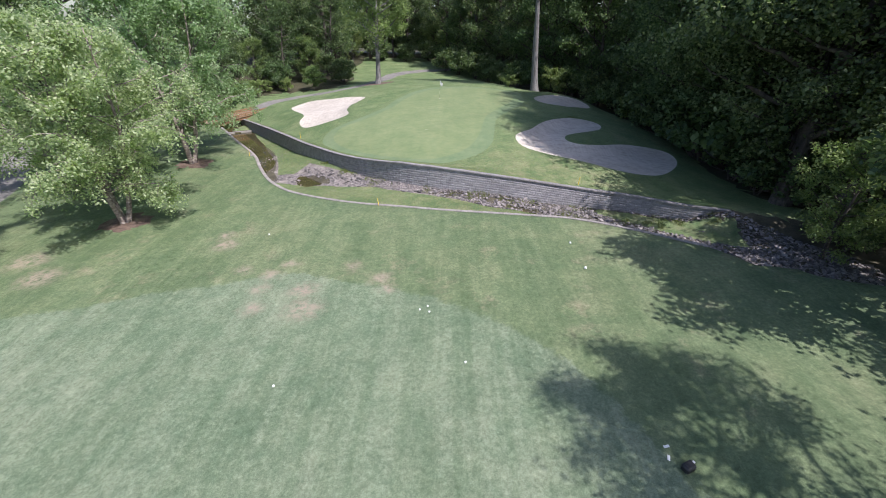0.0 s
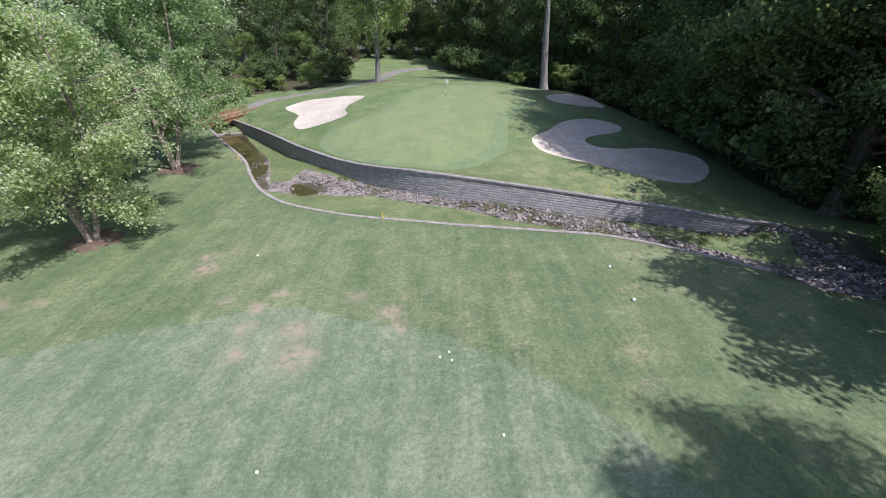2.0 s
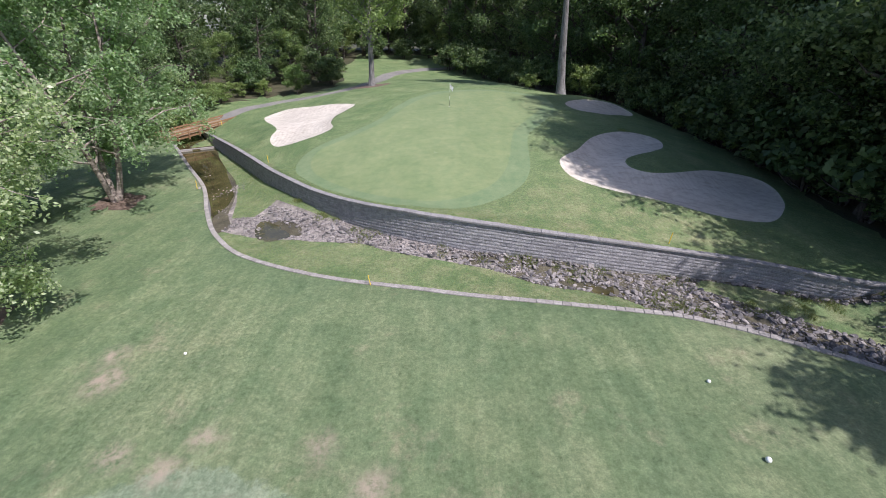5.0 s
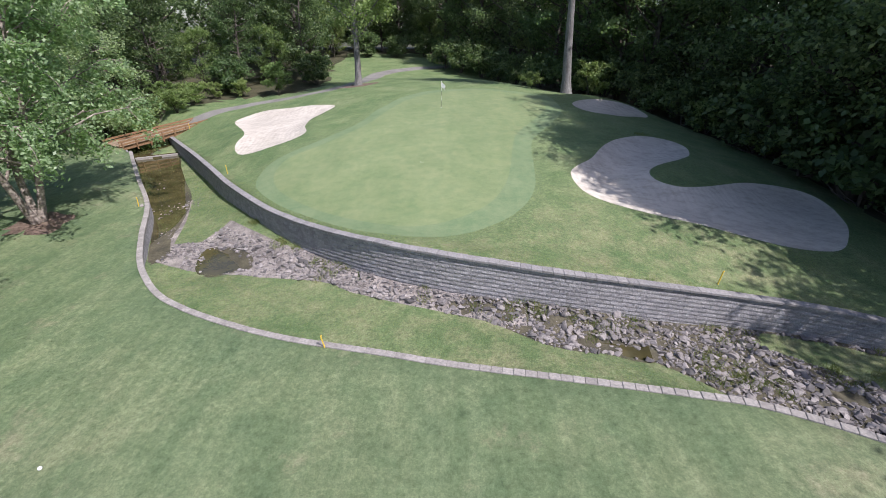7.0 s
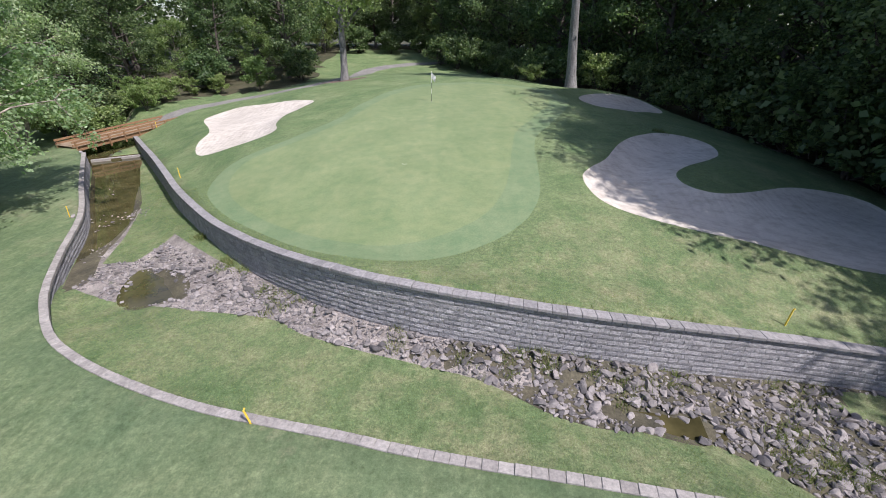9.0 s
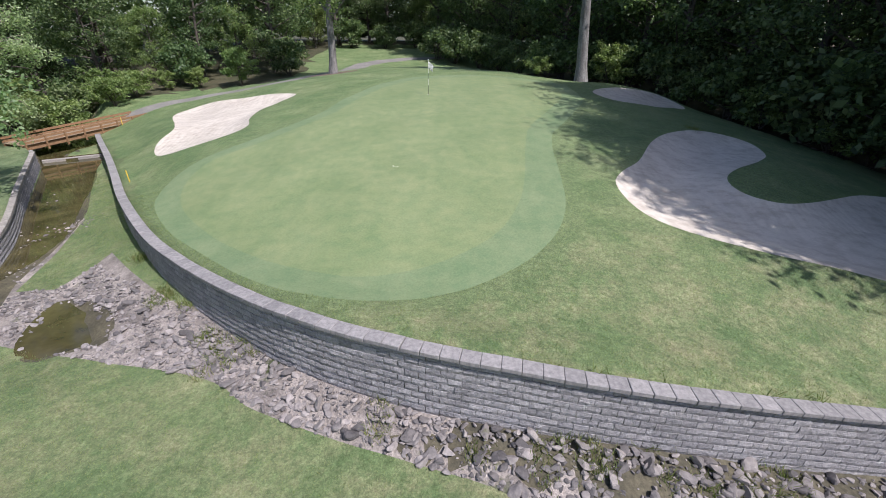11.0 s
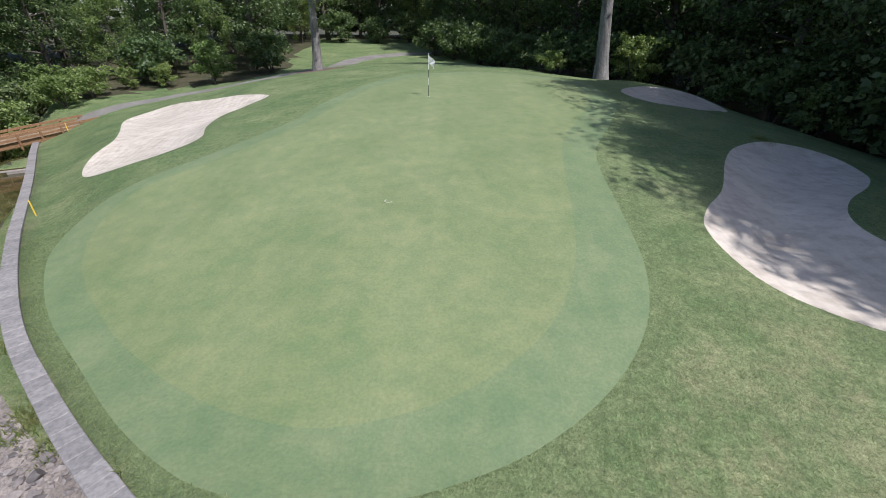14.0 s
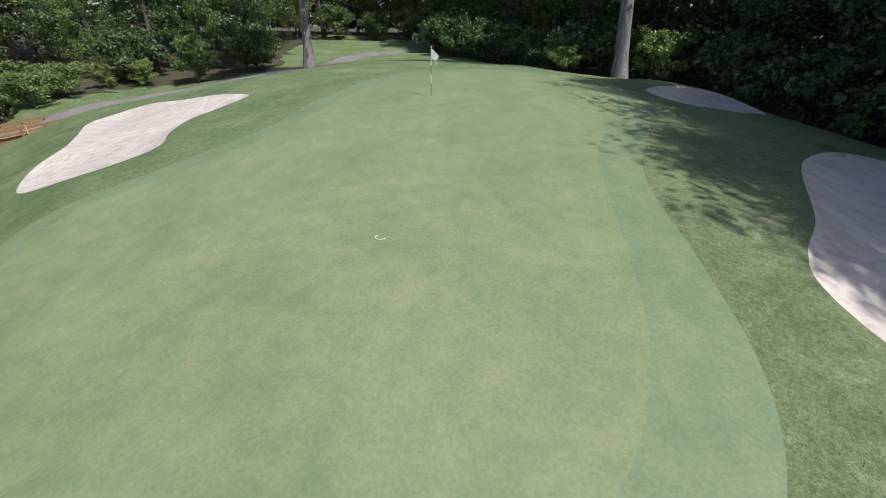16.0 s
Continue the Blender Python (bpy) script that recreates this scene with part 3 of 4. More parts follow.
    idx[channel] = 1
    idx[channel & inside(rocky, x, y)] = 5
    strip = inside(np.r_[STRIP, WALL[WALL[:, 0] < -8.0][::-1]], x, y) | inside(TURF, x, y) | inside(BANK, x, y)
    idx[channel & inside(rocky, x, y) & (x > 1.0 + 1.6 * np.sin(y * 2.3) + 1.2 * np.sin(y * 5.1 + x))] = 7
    idx[channel & strip] = 1
    idx[channel & (x < -31) & (away(BED_LOW, x, y) < 2.6)] = 7
    idx[channel & inside(np.array(POOL), x, y)] = 7
    idx[inside(np.array(PUDDLE), x, y) | inside(np.array(BASIN), x, y) | inside(np.array(STREAM), x, y)] = 7
    for poly, m in ((FRINGE, 2), (GREEN, 3)):
        idx[inside(poly, x, y)] = m
    for poly, _ in BUNKERS:
        idx[inside(poly, x, y)] = 8
    wob = 0.25 * np.sin(np.arctan2(y, x) * 40 + x * 3)
    for a, b, r in ((-24.4, 29.8, 1.7), (-26.6, 44.4, 1.7), (-11.6, 79.6, 2.6)):
        idx[np.hypot(x - a, y - b) < r + wob] = 9
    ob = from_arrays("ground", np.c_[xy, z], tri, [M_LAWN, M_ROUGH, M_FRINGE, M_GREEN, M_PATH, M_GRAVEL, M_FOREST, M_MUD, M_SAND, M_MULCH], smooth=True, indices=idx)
    wear = np.zeros(len(xy))
    for a, b, r in WORN:
        wear = np.maximum(wear, np.exp(-(((xy[:, 0] - a) / r) ** 2 + ((xy[:, 1] - b) / (r * 0.9)) ** 2) ** 1.5))
    d_f = away(FRINGE, xy[:, 0], xy[:, 1], True)
    collar = np.where(inside(FRINGE, xy[:, 0], xy[:, 1]), 1.0, 1 - smooth01(d_f / 1.1))
    ob.data.attributes.new("collar", "FLOAT", "POINT").data.foreach_set("value", collar.astype(np.float32))
    # dry turf by the wall, plus the sunlit strip's paler tone put into the colour
    dry_sunlit = smooth01((xy[:, 0] + 4) / 4) * (1 - smooth01((xy[:, 1] - 38) / 6)) * (1 - smooth01((xy[:, 0] - 14) / 6))
    # the stream banks: mottled dry, and coloured paler as if lit
    dry_sunlit = np.maximum(dry_sunlit, 0.75 * inside(CHANNEL, xy[:, 0], xy[:, 1]))
    ob.data.attributes.new("dry_sunlit", "FLOAT", "POINT").data.foreach_set("value", dry_sunlit.astype(np.float32))
    rim_d = away(FAIRWAY, xy[:, 0], xy[:, 1], True)
    mown = smooth01(0.5 + np.where(inside(FAIRWAY, xy[:, 0], xy[:, 1]), rim_d, -rim_d) / 1.4)
    ob.data.attributes.new("mown", "FLOAT", "POINT").data.foreach_set("value", mown.astype(np.float32))
    ob.data.attributes.new("wear", "FLOAT", "POINT").data.foreach_set("value", wear.astype(np.float32))
    return tagged(ob, "golf hole ground with mown lawn, putting green, sand bunkers and stream bed", "ground", kind="structure")


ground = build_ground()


# ---- shapes ----
def box_bm(bm, sx, sy, sz, m=None, bevel=0.0):
    """A box centred on its base's middle, with bevelled edges."""
    made = bmesh.ops.create_cube(bm, size=1.0, matrix=Matrix.Translation((0, 0, 0.5)))
    vs = made["verts"]
    bmesh.ops.scale(bm, vec=(sx, sy, sz), verts=vs)
    if bevel:
        es = list({e for v in vs for e in v.link_edges})
        out = bmesh.ops.bevel(bm, geom=es, offset=bevel, segments=1, affect="EDGES", profile=0.5)
        vs = [v for v in bm.verts if v.is_valid and v in set(out["verts"]) | set(v for v in vs if v.is_valid)]
    if m is not None:
        bmesh.ops.transform(bm, matrix=m, verts=vs)
    return vs


def tube_arrays(paths, sides=6):
    """Tubes along polylines of (point, radius): verts and faces."""
    V, F = [], []
    for pts in paths:
        n0 = len(V)
        for i, (p, r) in enumerate(pts):
            a = pts[max(i - 1, 0)][0]
            b = pts[min(i + 1, len(pts) - 1)][0]
            d = (b - a).normalized() if (b - a).length > 1e-6 else Vector((0, 0, 1))
            u = d.orthogonal().normalized()
            w = d.cross(u)
            for k in range(sides):
                t = 2 * math.pi * k / sides
                V.append(p + r * (math.cos(t) * u + math.sin(t) * w))
        for i in range(len(pts) - 1):
            for k in range(sides):
                a, b = n0 + i * sides + k, n0 + i * sides + (k + 1) % sides
                F.append((a, b, b + sides, a + sides))
        F.append(tuple(n0 + (len(pts) - 1) * sides + k for k in range(sides)))
    return V, F


def leaf_arrays(centres, long, wide, seed, droop=0.0):
    """Leaves: small folded rhombs at the centres, facing mostly up and outwards."""
    rng = np.random.default_rng(seed)
    c = np.asarray(centres)
    n = len(c)
    nrm = rng.normal(size=(n, 3)) * 0.75 + (0, 0, 0.75)
    nrm /= np.linalg.norm(nrm, axis=1, keepdims=True)
    a = rng.normal(size=(n, 3)) + (0, 0, -droop)
    a -= (a * nrm).sum(1, keepdims=True) * nrm
    a /= np.linalg.norm(a, axis=1, keepdims=True)
    b = np.cross(nrm, a)
    s = rng.uniform(0.65, 1.3, (n, 1))
    V = np.stack([c + a * long * s, c + b * wide * s + nrm * 0.12 * long * s, c - a * long * s, c - b * wide * s + nrm * 0.12 * long * s], 1).reshape(-1, 3)
    F = np.arange(4 * n).reshape(n, 4)
    return V, F


def fast_mesh(name, V, F, mat, parent=None):
    """A mesh of quads from arrays."""
    me = bpy.data.meshes.new(name)
    n, k = F.shape
    me.vertices.add(len(V))
    me.vertices.foreach_set("co", np.asarray(V, dtype=np.float32).ravel())
    me.loops.add(n * k)
    me.loops.foreach_set("vertex_index", F.astype(np.int32).ravel())
    me.polygons.add(n)
    me.polygons.foreach_set("loop_start", np.arange(0, n * k, k, dtype=np.int32))
    me.materials.append(mat)
    me.update(calc_edges=True)
    ob = new(name, me)
    if parent:
        ob.parent = parent
    return ob


# ---- trees ----
def limb(rng, p, d, length, r0, r1, steps, wander, lift):
    pts = [(p.copy(), r0)]
    q, d = p.copy(), d.normalized()
    for i in range(steps):
        d = (d + Vector(rng.normal(size=3)) * wander + Vector((0, 0, lift))).normalized()
        q = q + d * (length / steps)
        pts.append((q.copy(), r0 + (r1 - r0) * (i + 1) / steps))
    return pts


def grow_tree(name, seed, label, category, stems, height, girth, clear, spread, n_limbs, leaves, leaf, mat_leaf, mat_bark, droop=0.0, lift=0.06, clump=0.7, lean=0.05, twigs=5, top=0.9, group="", sway=0.045, bare=True, split=False):
    """A tree with tapered stems, limbs and twigs, and a crown of clumped leaves round the twigs."""
    rng = np.random.default_rng(seed)
    paths, tips, stem_paths = [], [], []
    for s in range(stems):
        ang = 2 * math.pi * s / max(stems, 1) + rng.uniform(0, 1)
        out = Vector((math.cos(ang), math.sin(ang), 0))
        start = out * (girth * 0.9 if stems > 1 else 0) + Vector((0, 0, -0.3))
        d = Vector((0, 0, 1)) + out * ((0.22 if stems > 1 else 0) + rng.uniform(0, lean))
        stem = limb(rng, start, d, height * top, girth, girth * 0.16, 12, sway, 0.05)
        flare = [(stem[0][0], girth * 1.55), (stem[0][0] + Vector((0, 0, 0.35)), girth * 1.22)]
        stem_paths.append(flare + [(p, r) for p, r in stem[1:]])
        for k in range(n_limbs // stems):
            f = clear / height + (1 - clear / height) * (k + rng.uniform(0, 1)) / (n_limbs // stems)
            f = min(f, 0.97)
            i = min(int(f * 12), 11)
            p = stem[i][0].lerp(stem[i + 1][0], f * 12 - i)
            r = stem[i][1] * 0.5
            a = k * 2.4 + rng.uniform(-0.5, 0.5)
            shape = math.sin(math.pi * min(1, 0.24 + 0.74 * (f - clear / height) / (1 - clear / height))) ** 0.7
            reach = spread * shape * rng.uniform(0.75, 1.12)
            d = Vector((math.cos(a), math.sin(a), 0.55 - 0.25 * (1 - f)))
            lm = limb(rng, p, d, reach, r, 0.025, 6, 0.14, lift)
            paths.append(lm)
            for t in range(twigs):
                j = 1 + int(rng.integers(1, 6))
                tw = limb(rng, lm[j][0], (lm[j][0] - lm[j - 1][0]).normalized() + Vector(rng.normal(size=3)) * 0.7, reach * rng.uniform(0.22, 0.42), 0.03, 0.01, 3, 0.2, -droop * 0.35)
                if not bare:
                    paths.append(tw)
                tips.extend((q, 1.0) for q, _ in tw[1:])
            tips.append((lm[-1][0], 1.0))
            tips.append((lm[-2][0], 0.8))
        tips.append((stem[-1][0], 1.2))
        tips.append((stem[-2][0], 1.2))
    T = np.array([tuple(t[0]) for t in tips])
    W = np.array([t[1] for t in tips])
    pick = rng.integers(0, len(T), leaves)
    size = rng.uniform(0.6, 1.35, len(T))[pick] * W[pick]
    off = rng.normal(size=(leaves, 3))
    off /= np.linalg.norm(off, axis=1, keepdims=True)
    off *= (rng.uniform(0, 1, (leaves, 1)) ** 0.5) * clump * size[:, None]
    off[:, 2] *= 0.6
    off[:, 2] -= droop * np.abs(rng.normal(size=leaves)) * clump * 0.9
    C = T[pick] + off
    C = C[C[:, 2] > 0.5]
    root = thing(name, label, category, group)
    for s in stem_paths:
        V, F = tube_arrays([s], 9)
        from_arrays("trunk", V, F, mat_bark, root, smooth=True)
    for lm in paths if split else []:
        V, F = tube_arrays([lm], 5)
        from_arrays("limb", V, F, mat_bark, root, smooth=True)
    if not split:
        V, F = tube_arrays(paths, 5)
        tagged(from_arrays("branchwork", V, F, mat_bark, root, smooth=True), kind="stuff")
    V, F = leaf_arrays(C, leaf[0], leaf[1], seed + 7, droop)
    fast_mesh("crown", V, F, mat_leaf, root)
    return root


def put_tree(src, x, y, scale=1.0, turn=0.0, label=""):
    ob = copy_thing(src, pose(x, y, gz(x, y), 0, 0, turn) @ Matrix.Diagonal((scale, scale, scale, 1)))
    if label:
        tagged(ob, label)
    return ob


def move_tree(src, x, y, scale=1.0, turn=0.0):
    src.matrix_basis = pose(x, y, gz(x, y), 0, 0, turn) @ Matrix.Diagonal((scale, scale, scale, 1))


birch = grow_tree("birch_tree", 11, "leafy river birch with several stems standing in mulch", "tree", 3, 15.5, 0.20, 2.6, 5.6, 48, 56000, (0.105, 0.062), L_BIRCH, M_BIRCH, droop=0.55, clump=0.75, twigs=7, group="birches beside the stream", bare=False)
move_tree(birch, -24.4, 29.8, 1.0, 0)
put_tree(birch, -27.0, 44.6, 1.2, 130)
put_tree(birch, -38.5, 63.0, 1.0, 40)
put_tree(birch, -33.5, 21.8, 0.9, 250)
put_tree(birch, -34.5, 38.0, 1.05, 70)

oak = grow_tree("oak_tree", 21, "tall woodland oak in full dark green leaf", "tree", 1, 23, 0.42, 5.0, 6.5, 30, 13000, (0.175, 0.115), L_OAK, M_DARKBARK, clump=1.25, twigs=5, group="trees of the woods")
maple = grow_tree("maple_tree", 22, "broad woodland maple with foliage down to the ground", "tree", 1, 17, 0.30, 1.6, 5.4, 34, 16000, (0.135, 0.085), L_DARK, M_DARKBARK, clump=1.1, twigs=5, group="trees of the woods")
beech = grow_tree("beech_tree", 23, "mid-green woodland beech with layered branches", "tree", 1, 19, 0.30, 2.4, 5.6, 32, 13000, (0.155, 0.10), L_OAK, M_DARKBARK, clump=1.0, droop=0.15, twigs=5, group="trees of the woods")
locust = grow_tree("locust_tree", 24, "light green woodland tree with airy leaves", "tree", 1, 15, 0.22, 1.8, 5.0, 30, 11000, (0.14, 0.085), L_LIGHT, M_DARKBARK, clump=0.95, twigs=5, group="trees of the woods")
shrub = grow_tree("shrub", 25, "dense dark green undergrowth shrub at the woods edge", "shrub", 4, 3.4, 0.05, 0.3, 1.8, 24, 3600, (0.13, 0.085), L_OAK, M_DARKBARK, clump=0.5, twigs=3, group="undergrowth shrubs")
pale_shrub = grow_tree("sapling", 26, "pale green sapling with flat leafy tiers", "shrub", 2, 5.0, 0.06, 1.2, 2.4, 18, 4200, (0.14, 0.09), L_LIGHT, M_DARKBARK, clump=0.55, twigs=4, group="saplings at the woods edge")

light_shrub = grow_tree("bush", 28, "light green leafy bush beside the stream", "shrub", 4, 3.6, 0.05, 0.3, 2.0, 24, 4600, (0.12, 0.075), L_LIGHT, M_DARKBARK, clump=0.55, twigs=3, group="bushes beside the bridge")

rng = np.random.default_rng(5)
kinds = {"q": light_shrub, "o": oak, "m": maple, "b": beech, "l": locust, "s": shrub, "p": pale_shrub}
placed = {k: False for k in kinds}


def stand(kind, x, y, scale=1.0):
    turn = float(rng.uniform(0, 360))
    scale *= float(rng.uniform(0.9, 1.12)) if kind != "t" else 1.0
    if placed[kind]:
        put_tree(kinds[kind], x, y, scale, turn)
    else:
        placed[kind] = True
        move_tree(kinds[kind], x, y, scale, turn)


# woods along the right of the hole
poplar = grow_tree("tulip_poplar", 27, "very tall dark poplar leaning out from the woods edge", "tree", 1, 32, 0.5, 4.0, 8.5, 44, 46000, (0.125, 0.080), L_DARK, M_DARKBARK, clump=1.4, twigs=5, group="trees of the woods")
kinds["t"], placed["t"] = poplar, False
for kind, x, y, s in (("m", 29.8, 35.0, 1.25), ("t", 31, 38.0, 1.14), ("t", 29.5, 34.3, 1.28), ("t", 30, 41.5, 1.15), ("t", 31.5, 44.5, 1.05), ("t", 29.2, 48.0, 1.12), ("t", 31, 53.5, 1.0), ("m", 32.5, 39, 1.0), ("b", 32.5, 45, 1.0), ("m", 32, 50.5, 1.0), ("t", 30.8, 58.5, 0.9), ("m", 31, 63.5, 1.1), ("b", 29, 70, 1.1),
                      ("m", 26.5, 76, 1.1), ("o", 24, 80.5, 1.0), ("m", 21, 86, 1.1), ("o", 18, 92, 1.0), ("b", 16, 99, 1.1), ("m", 13, 105, 1.1), ("m", 8, 109, 1.1), ("b", 3, 114, 1.0), ("o", 1, 120, 1.0), ("o", 38, 36, 1.1), ("m", 39, 48, 1.2), ("o", 38.5, 60, 1.2),
                      ("m", 36, 71, 1.2), ("o", 31, 82, 1.2), ("m", 28, 93, 1.2), ("o", 22, 104, 1.2), ("m", 15, 114, 1.2)):
    stand(kind, x, y, s)
for x, y, k in ((28.8, 36.5, 1.5), (28.9, 40.5, 1.7), (28.7, 46, 1.6), (28.6, 51.5, 1.5), (28.9, 57.5, 1.6), (28.0, 64.5, 1.3)):
    stand("s", x, y, k)
for x, y in ((29.5, 38), (30, 43.5), (29.8, 50), (30, 55.5), (29.5, 61), (27, 67.5), (24.5, 72), (21, 77), (17.5, 80), (31, 34), (14, 84), (11.5, 89), (9.5, 95), (7, 100), (3.5, 104), (0.5, 108)):
    stand("s", x, y, 1.0)
# trees on the near right bank, which shade the lawn
for kind, x, y, s in (("b", 26.5, 17.5, 1.2), ("b", 24.3, 13.6, 1.12), ("l", 26.2, 25.4, 0.68), ("t", 18.6, -1.1, 0.66), ("t", 32.05, 31.2, 1.3), ("m", 40, 22, 1.0), ("b", 36, 14, 1.0), ("m", 34, 4, 1.0)):
    stand(kind, x, y, s)
stand("s", 28.5, 26.5, 0.9)
# woods behind the bridge and the path
for kind, x, y, s in (("b", -41, 84, 0.9), ("l", -37, 89, 0.9), ("b", -32.5, 92, 0.9), ("l", -27.5, 93.5, 0.9), ("b", -23.5, 95.5, 1.0), ("o", -26, 103, 1.0), ("b", -47, 82, 1.0), ("m", -53, 85, 1.0), ("l", -58, 80, 1.0), ("o", -44, 91, 1.1),
                      ("o", -36, 99, 1.0), ("o", -32, 109, 1.1), ("b", -50, 98, 1.1), ("m", -27, 114, 1.1), ("l", -24, 122, 1.0), ("b", -66, 74, 1.1), ("o", -70, 56, 1.1), ("l", -62, 62, 1.0),
                      ("o", -55, 66, 1.35), ("o", -60, 50, 1.3), ("b", -62, 36, 1.0), ("m", -60, 24, 1.0)):
    stand(kind, x, y, s)
for x, y in ((-40.5, 77.8), (-44, 78.5), (-48, 77.5), (-50, 71), (-20.5, 92), (-32, 87)):
    stand("s", x, y, 1.0)
for x, y, s in ((-24.3, 84.8, 0.9), (-29.5, 84.5, 0.6), (-37.8, 79.2, 0.7), (18.6, 75.2, 1.0), (27.2, 63.0, 0.9), (-33.2, 83.5, 0.6)):
    stand("p", x, y, s)
for x, y, s in ((-38.2, 67.5, 1.0), (-37.2, 71.5, 1.1), (-35.0, 76.5, 0.9), (-40.5, 70.5, 1.2), (-34.6, 80.0, 0.8), (-42.5, 74, 1.1), (24.6, 70.5, 0.8), (28.6, 56.0, 0.7), (11.5, 77.5, 0.6)):
    stand("q", x, y, s)
# woods closing the far end
for i in range(9):
    stand("lobml"[i % 5], -24 + i * 5.0 + float(rng.uniform(-1.5, 1.5)), 129 + float(rng.uniform(-3, 4)), 1.0)
for i in range(6):
    stand("lbomb"[i % 5], -28 + i * 8.5, 139 + float(rng.uniform(-3, 3)), 1.2)
for x in (-17, -10, -4):
    stand("s", x, 124 + float(rng.uniform(-2, 2)), 1.0)



def build_far_woods():
    """Dense foliage deep in the woods, which closes the view between the trees."""
    r = np.random.default_rng(61)
    C = []
    for line, deep, top, n in (([(44, 8), (43, 30), (44, 60), (40, 78), (33, 98), (26, 118), (22, 140)], 5, 20, 42000), ([(30, 143), (0, 146), (-34, 144)], 4, 22, 26000),
                               ([(-34, 144), (-42, 118), (-54, 104), (-70, 92), (-80, 70), (-76, 40), (-72, 10)], 5, 27, 46000)):
        c = spline(line, 0.5)
        i = r.integers(0, len(c), n)
        x, y = c[i, 0] + r.normal(size=n) * deep * 0.6, c[i, 1] + r.normal(size=n) * deep * 0.6
        z = ground_z(x, y) + r.uniform(0.1, 1, n) ** 1.2 * top * (0.8 + 0.25 * np.sin(x * 0.4 + y * 0.3))
        C.append(np.stack([x, y, z], 1))
    V, F = leaf_arrays(np.concatenate(C), 0.46, 0.31, 62)
    tagged(fast_mesh("far_woods", V, F, L_DARK), "dense dark foliage deep in the woods", "woods", kind="stuff")


build_far_woods()

# two tall single trees beside the green
tall_a = grow_tree("tall_oak", 31, "tall straight oak with bare grey trunk behind the green", "tree", 1, 25, 0.60, 15.0, 7.0, 30, 13000, (0.20, 0.13), L_OAK, M_BARK, clump=1.2, twigs=5, lean=0.0, sway=0.012, split=True)
move_tree(tall_a, 15.2, 74.2)
tall_a.matrix_basis = tall_a.matrix_basis @ Matrix.Rotation(radians(-6.0), 4, "Y")
tall_b = grow_tree("tall_maple", 32, "tall maple with forked grey trunk in a mulch bed", "tree", 1, 22, 0.46, 6.5, 6.8, 30, 16000, (0.17, 0.11), L_LIGHT, M_BARK, clump=1.2, twigs=5, lean=0.0, sway=0.015, split=True)
move_tree(tall_b, -11.6, 80.0)
tall_b.matrix_basis = tall_b.matrix_basis @ Matrix.Rotation(radians(3.0), 4, "Y")


# ---- retaining wall, kerb ----
def rough_block(name, sx, sy, sz, seed, mat, relief):
    """A block with a broken front (towards -y), its base's back edge at the origin."""
    r = np.random.default_rng(seed)
    nx, nz = 4, 3
    V, F = [], []
    for k in range(nz):
        for i in range(nx):
            edge = k in (0, nz - 1)
            V.append((sx * (i / (nx - 1) - 0.5), -sy - (r.uniform(0.0, 0.25) if edge else r.uniform(0.2, 1.0) * (0.7 if i in (0, nx - 1) else 1.0)) * relief, sz * k / (nz - 1)))
    for k in range(nz - 1):
        for i in range(nx - 1):
            a = k * nx + i
            F.append((a, a + 1, a + nx + 1, a + nx))
    b = len(V)
    V += [(-sx / 2, 0, 0), (sx / 2, 0, 0), (sx / 2, 0, sz), (-sx / 2, 0, sz)]
    tl, tr, bl, br = (nz - 1) * nx, nz * nx - 1, 0, nx - 1
    F += [tuple([tl + i for i in range(nx)]) + (b + 2, b + 3), tuple([br - i for i in range(nx)]) + (b, b + 1), (bl, nx, tl, b + 3, b), (br, b + 1, b + 2, tr, br + nx)]
    me = bpy.data.meshes.new(name)
    me.from_pydata(V, [], F)
    me.materials.append(mat)
    me.update()
    return me


def slab_mesh(name, sx, sy, sz, mat, taper=0.0, bevel=0.012):
    bm = bmesh.new()
    vs = box_bm(bm, sx, sy, sz)
    for v in bm.verts:
        if v.co.y > 0:
            v.co.x *= 1 - taper
        v.co.y -= sy / 2
    bmesh.ops.bevel(bm, geom=[e for e in bm.edges if max(v.co.z for v in e.verts) > sz * 0.9], offset=bevel, segments=1, affect="EDGES")
    me = bpy.data.meshes.new(name)
    bm.to_mesh(me)
    bm.free()
    me.materials.append(mat)
    return me


def along(curve, step, shift=0.0):
    """Points and headings along a curve."""
    run = np.r_[0, np.cumsum(np.hypot(*np.diff(curve[:, :2], axis=0).T))]
    at = np.arange(step / 2 + shift, run[-1] - step / 2 + 1e-6, step)
    x, y = np.interp(at, run, curve[:, 0]), np.interp(at, run, curve[:, 1])
    x2, y2 = np.interp(at + 0.1, run, curve[:, 0]), np.interp(at + 0.1, run, curve[:, 1])
    x1, y1 = np.interp(at - 0.1, run, curve[:, 0]), np.interp(at - 0.1, run, curve[:, 1])
    return [(a, b, math.degrees(math.atan2(d, c))) for a, b, c, d in zip(x, y, x2 - x1, y2 - y1)]


def joined(name, placements, parent, mat, label=""):
    """Many small pieces joined into one mesh of stuff: (mesh, pose) pairs."""
    V, F, n = [], [], 0
    for me, m in placements:
        co = np.empty(len(me.vertices) * 3)
        me.vertices.foreach_get("co", co)
        co = co.reshape(-1, 3) @ np.array(m.to_3x3()).T + np.array(m.translation)
        V.append(co)
        F.extend(tuple(i + n for i in p.vertices) for p in me.polygons)
        n += len(co)
    ob = from_arrays(name, np.concatenate(V), F, mat, parent)
    return tagged(ob, label, kind="stuff")


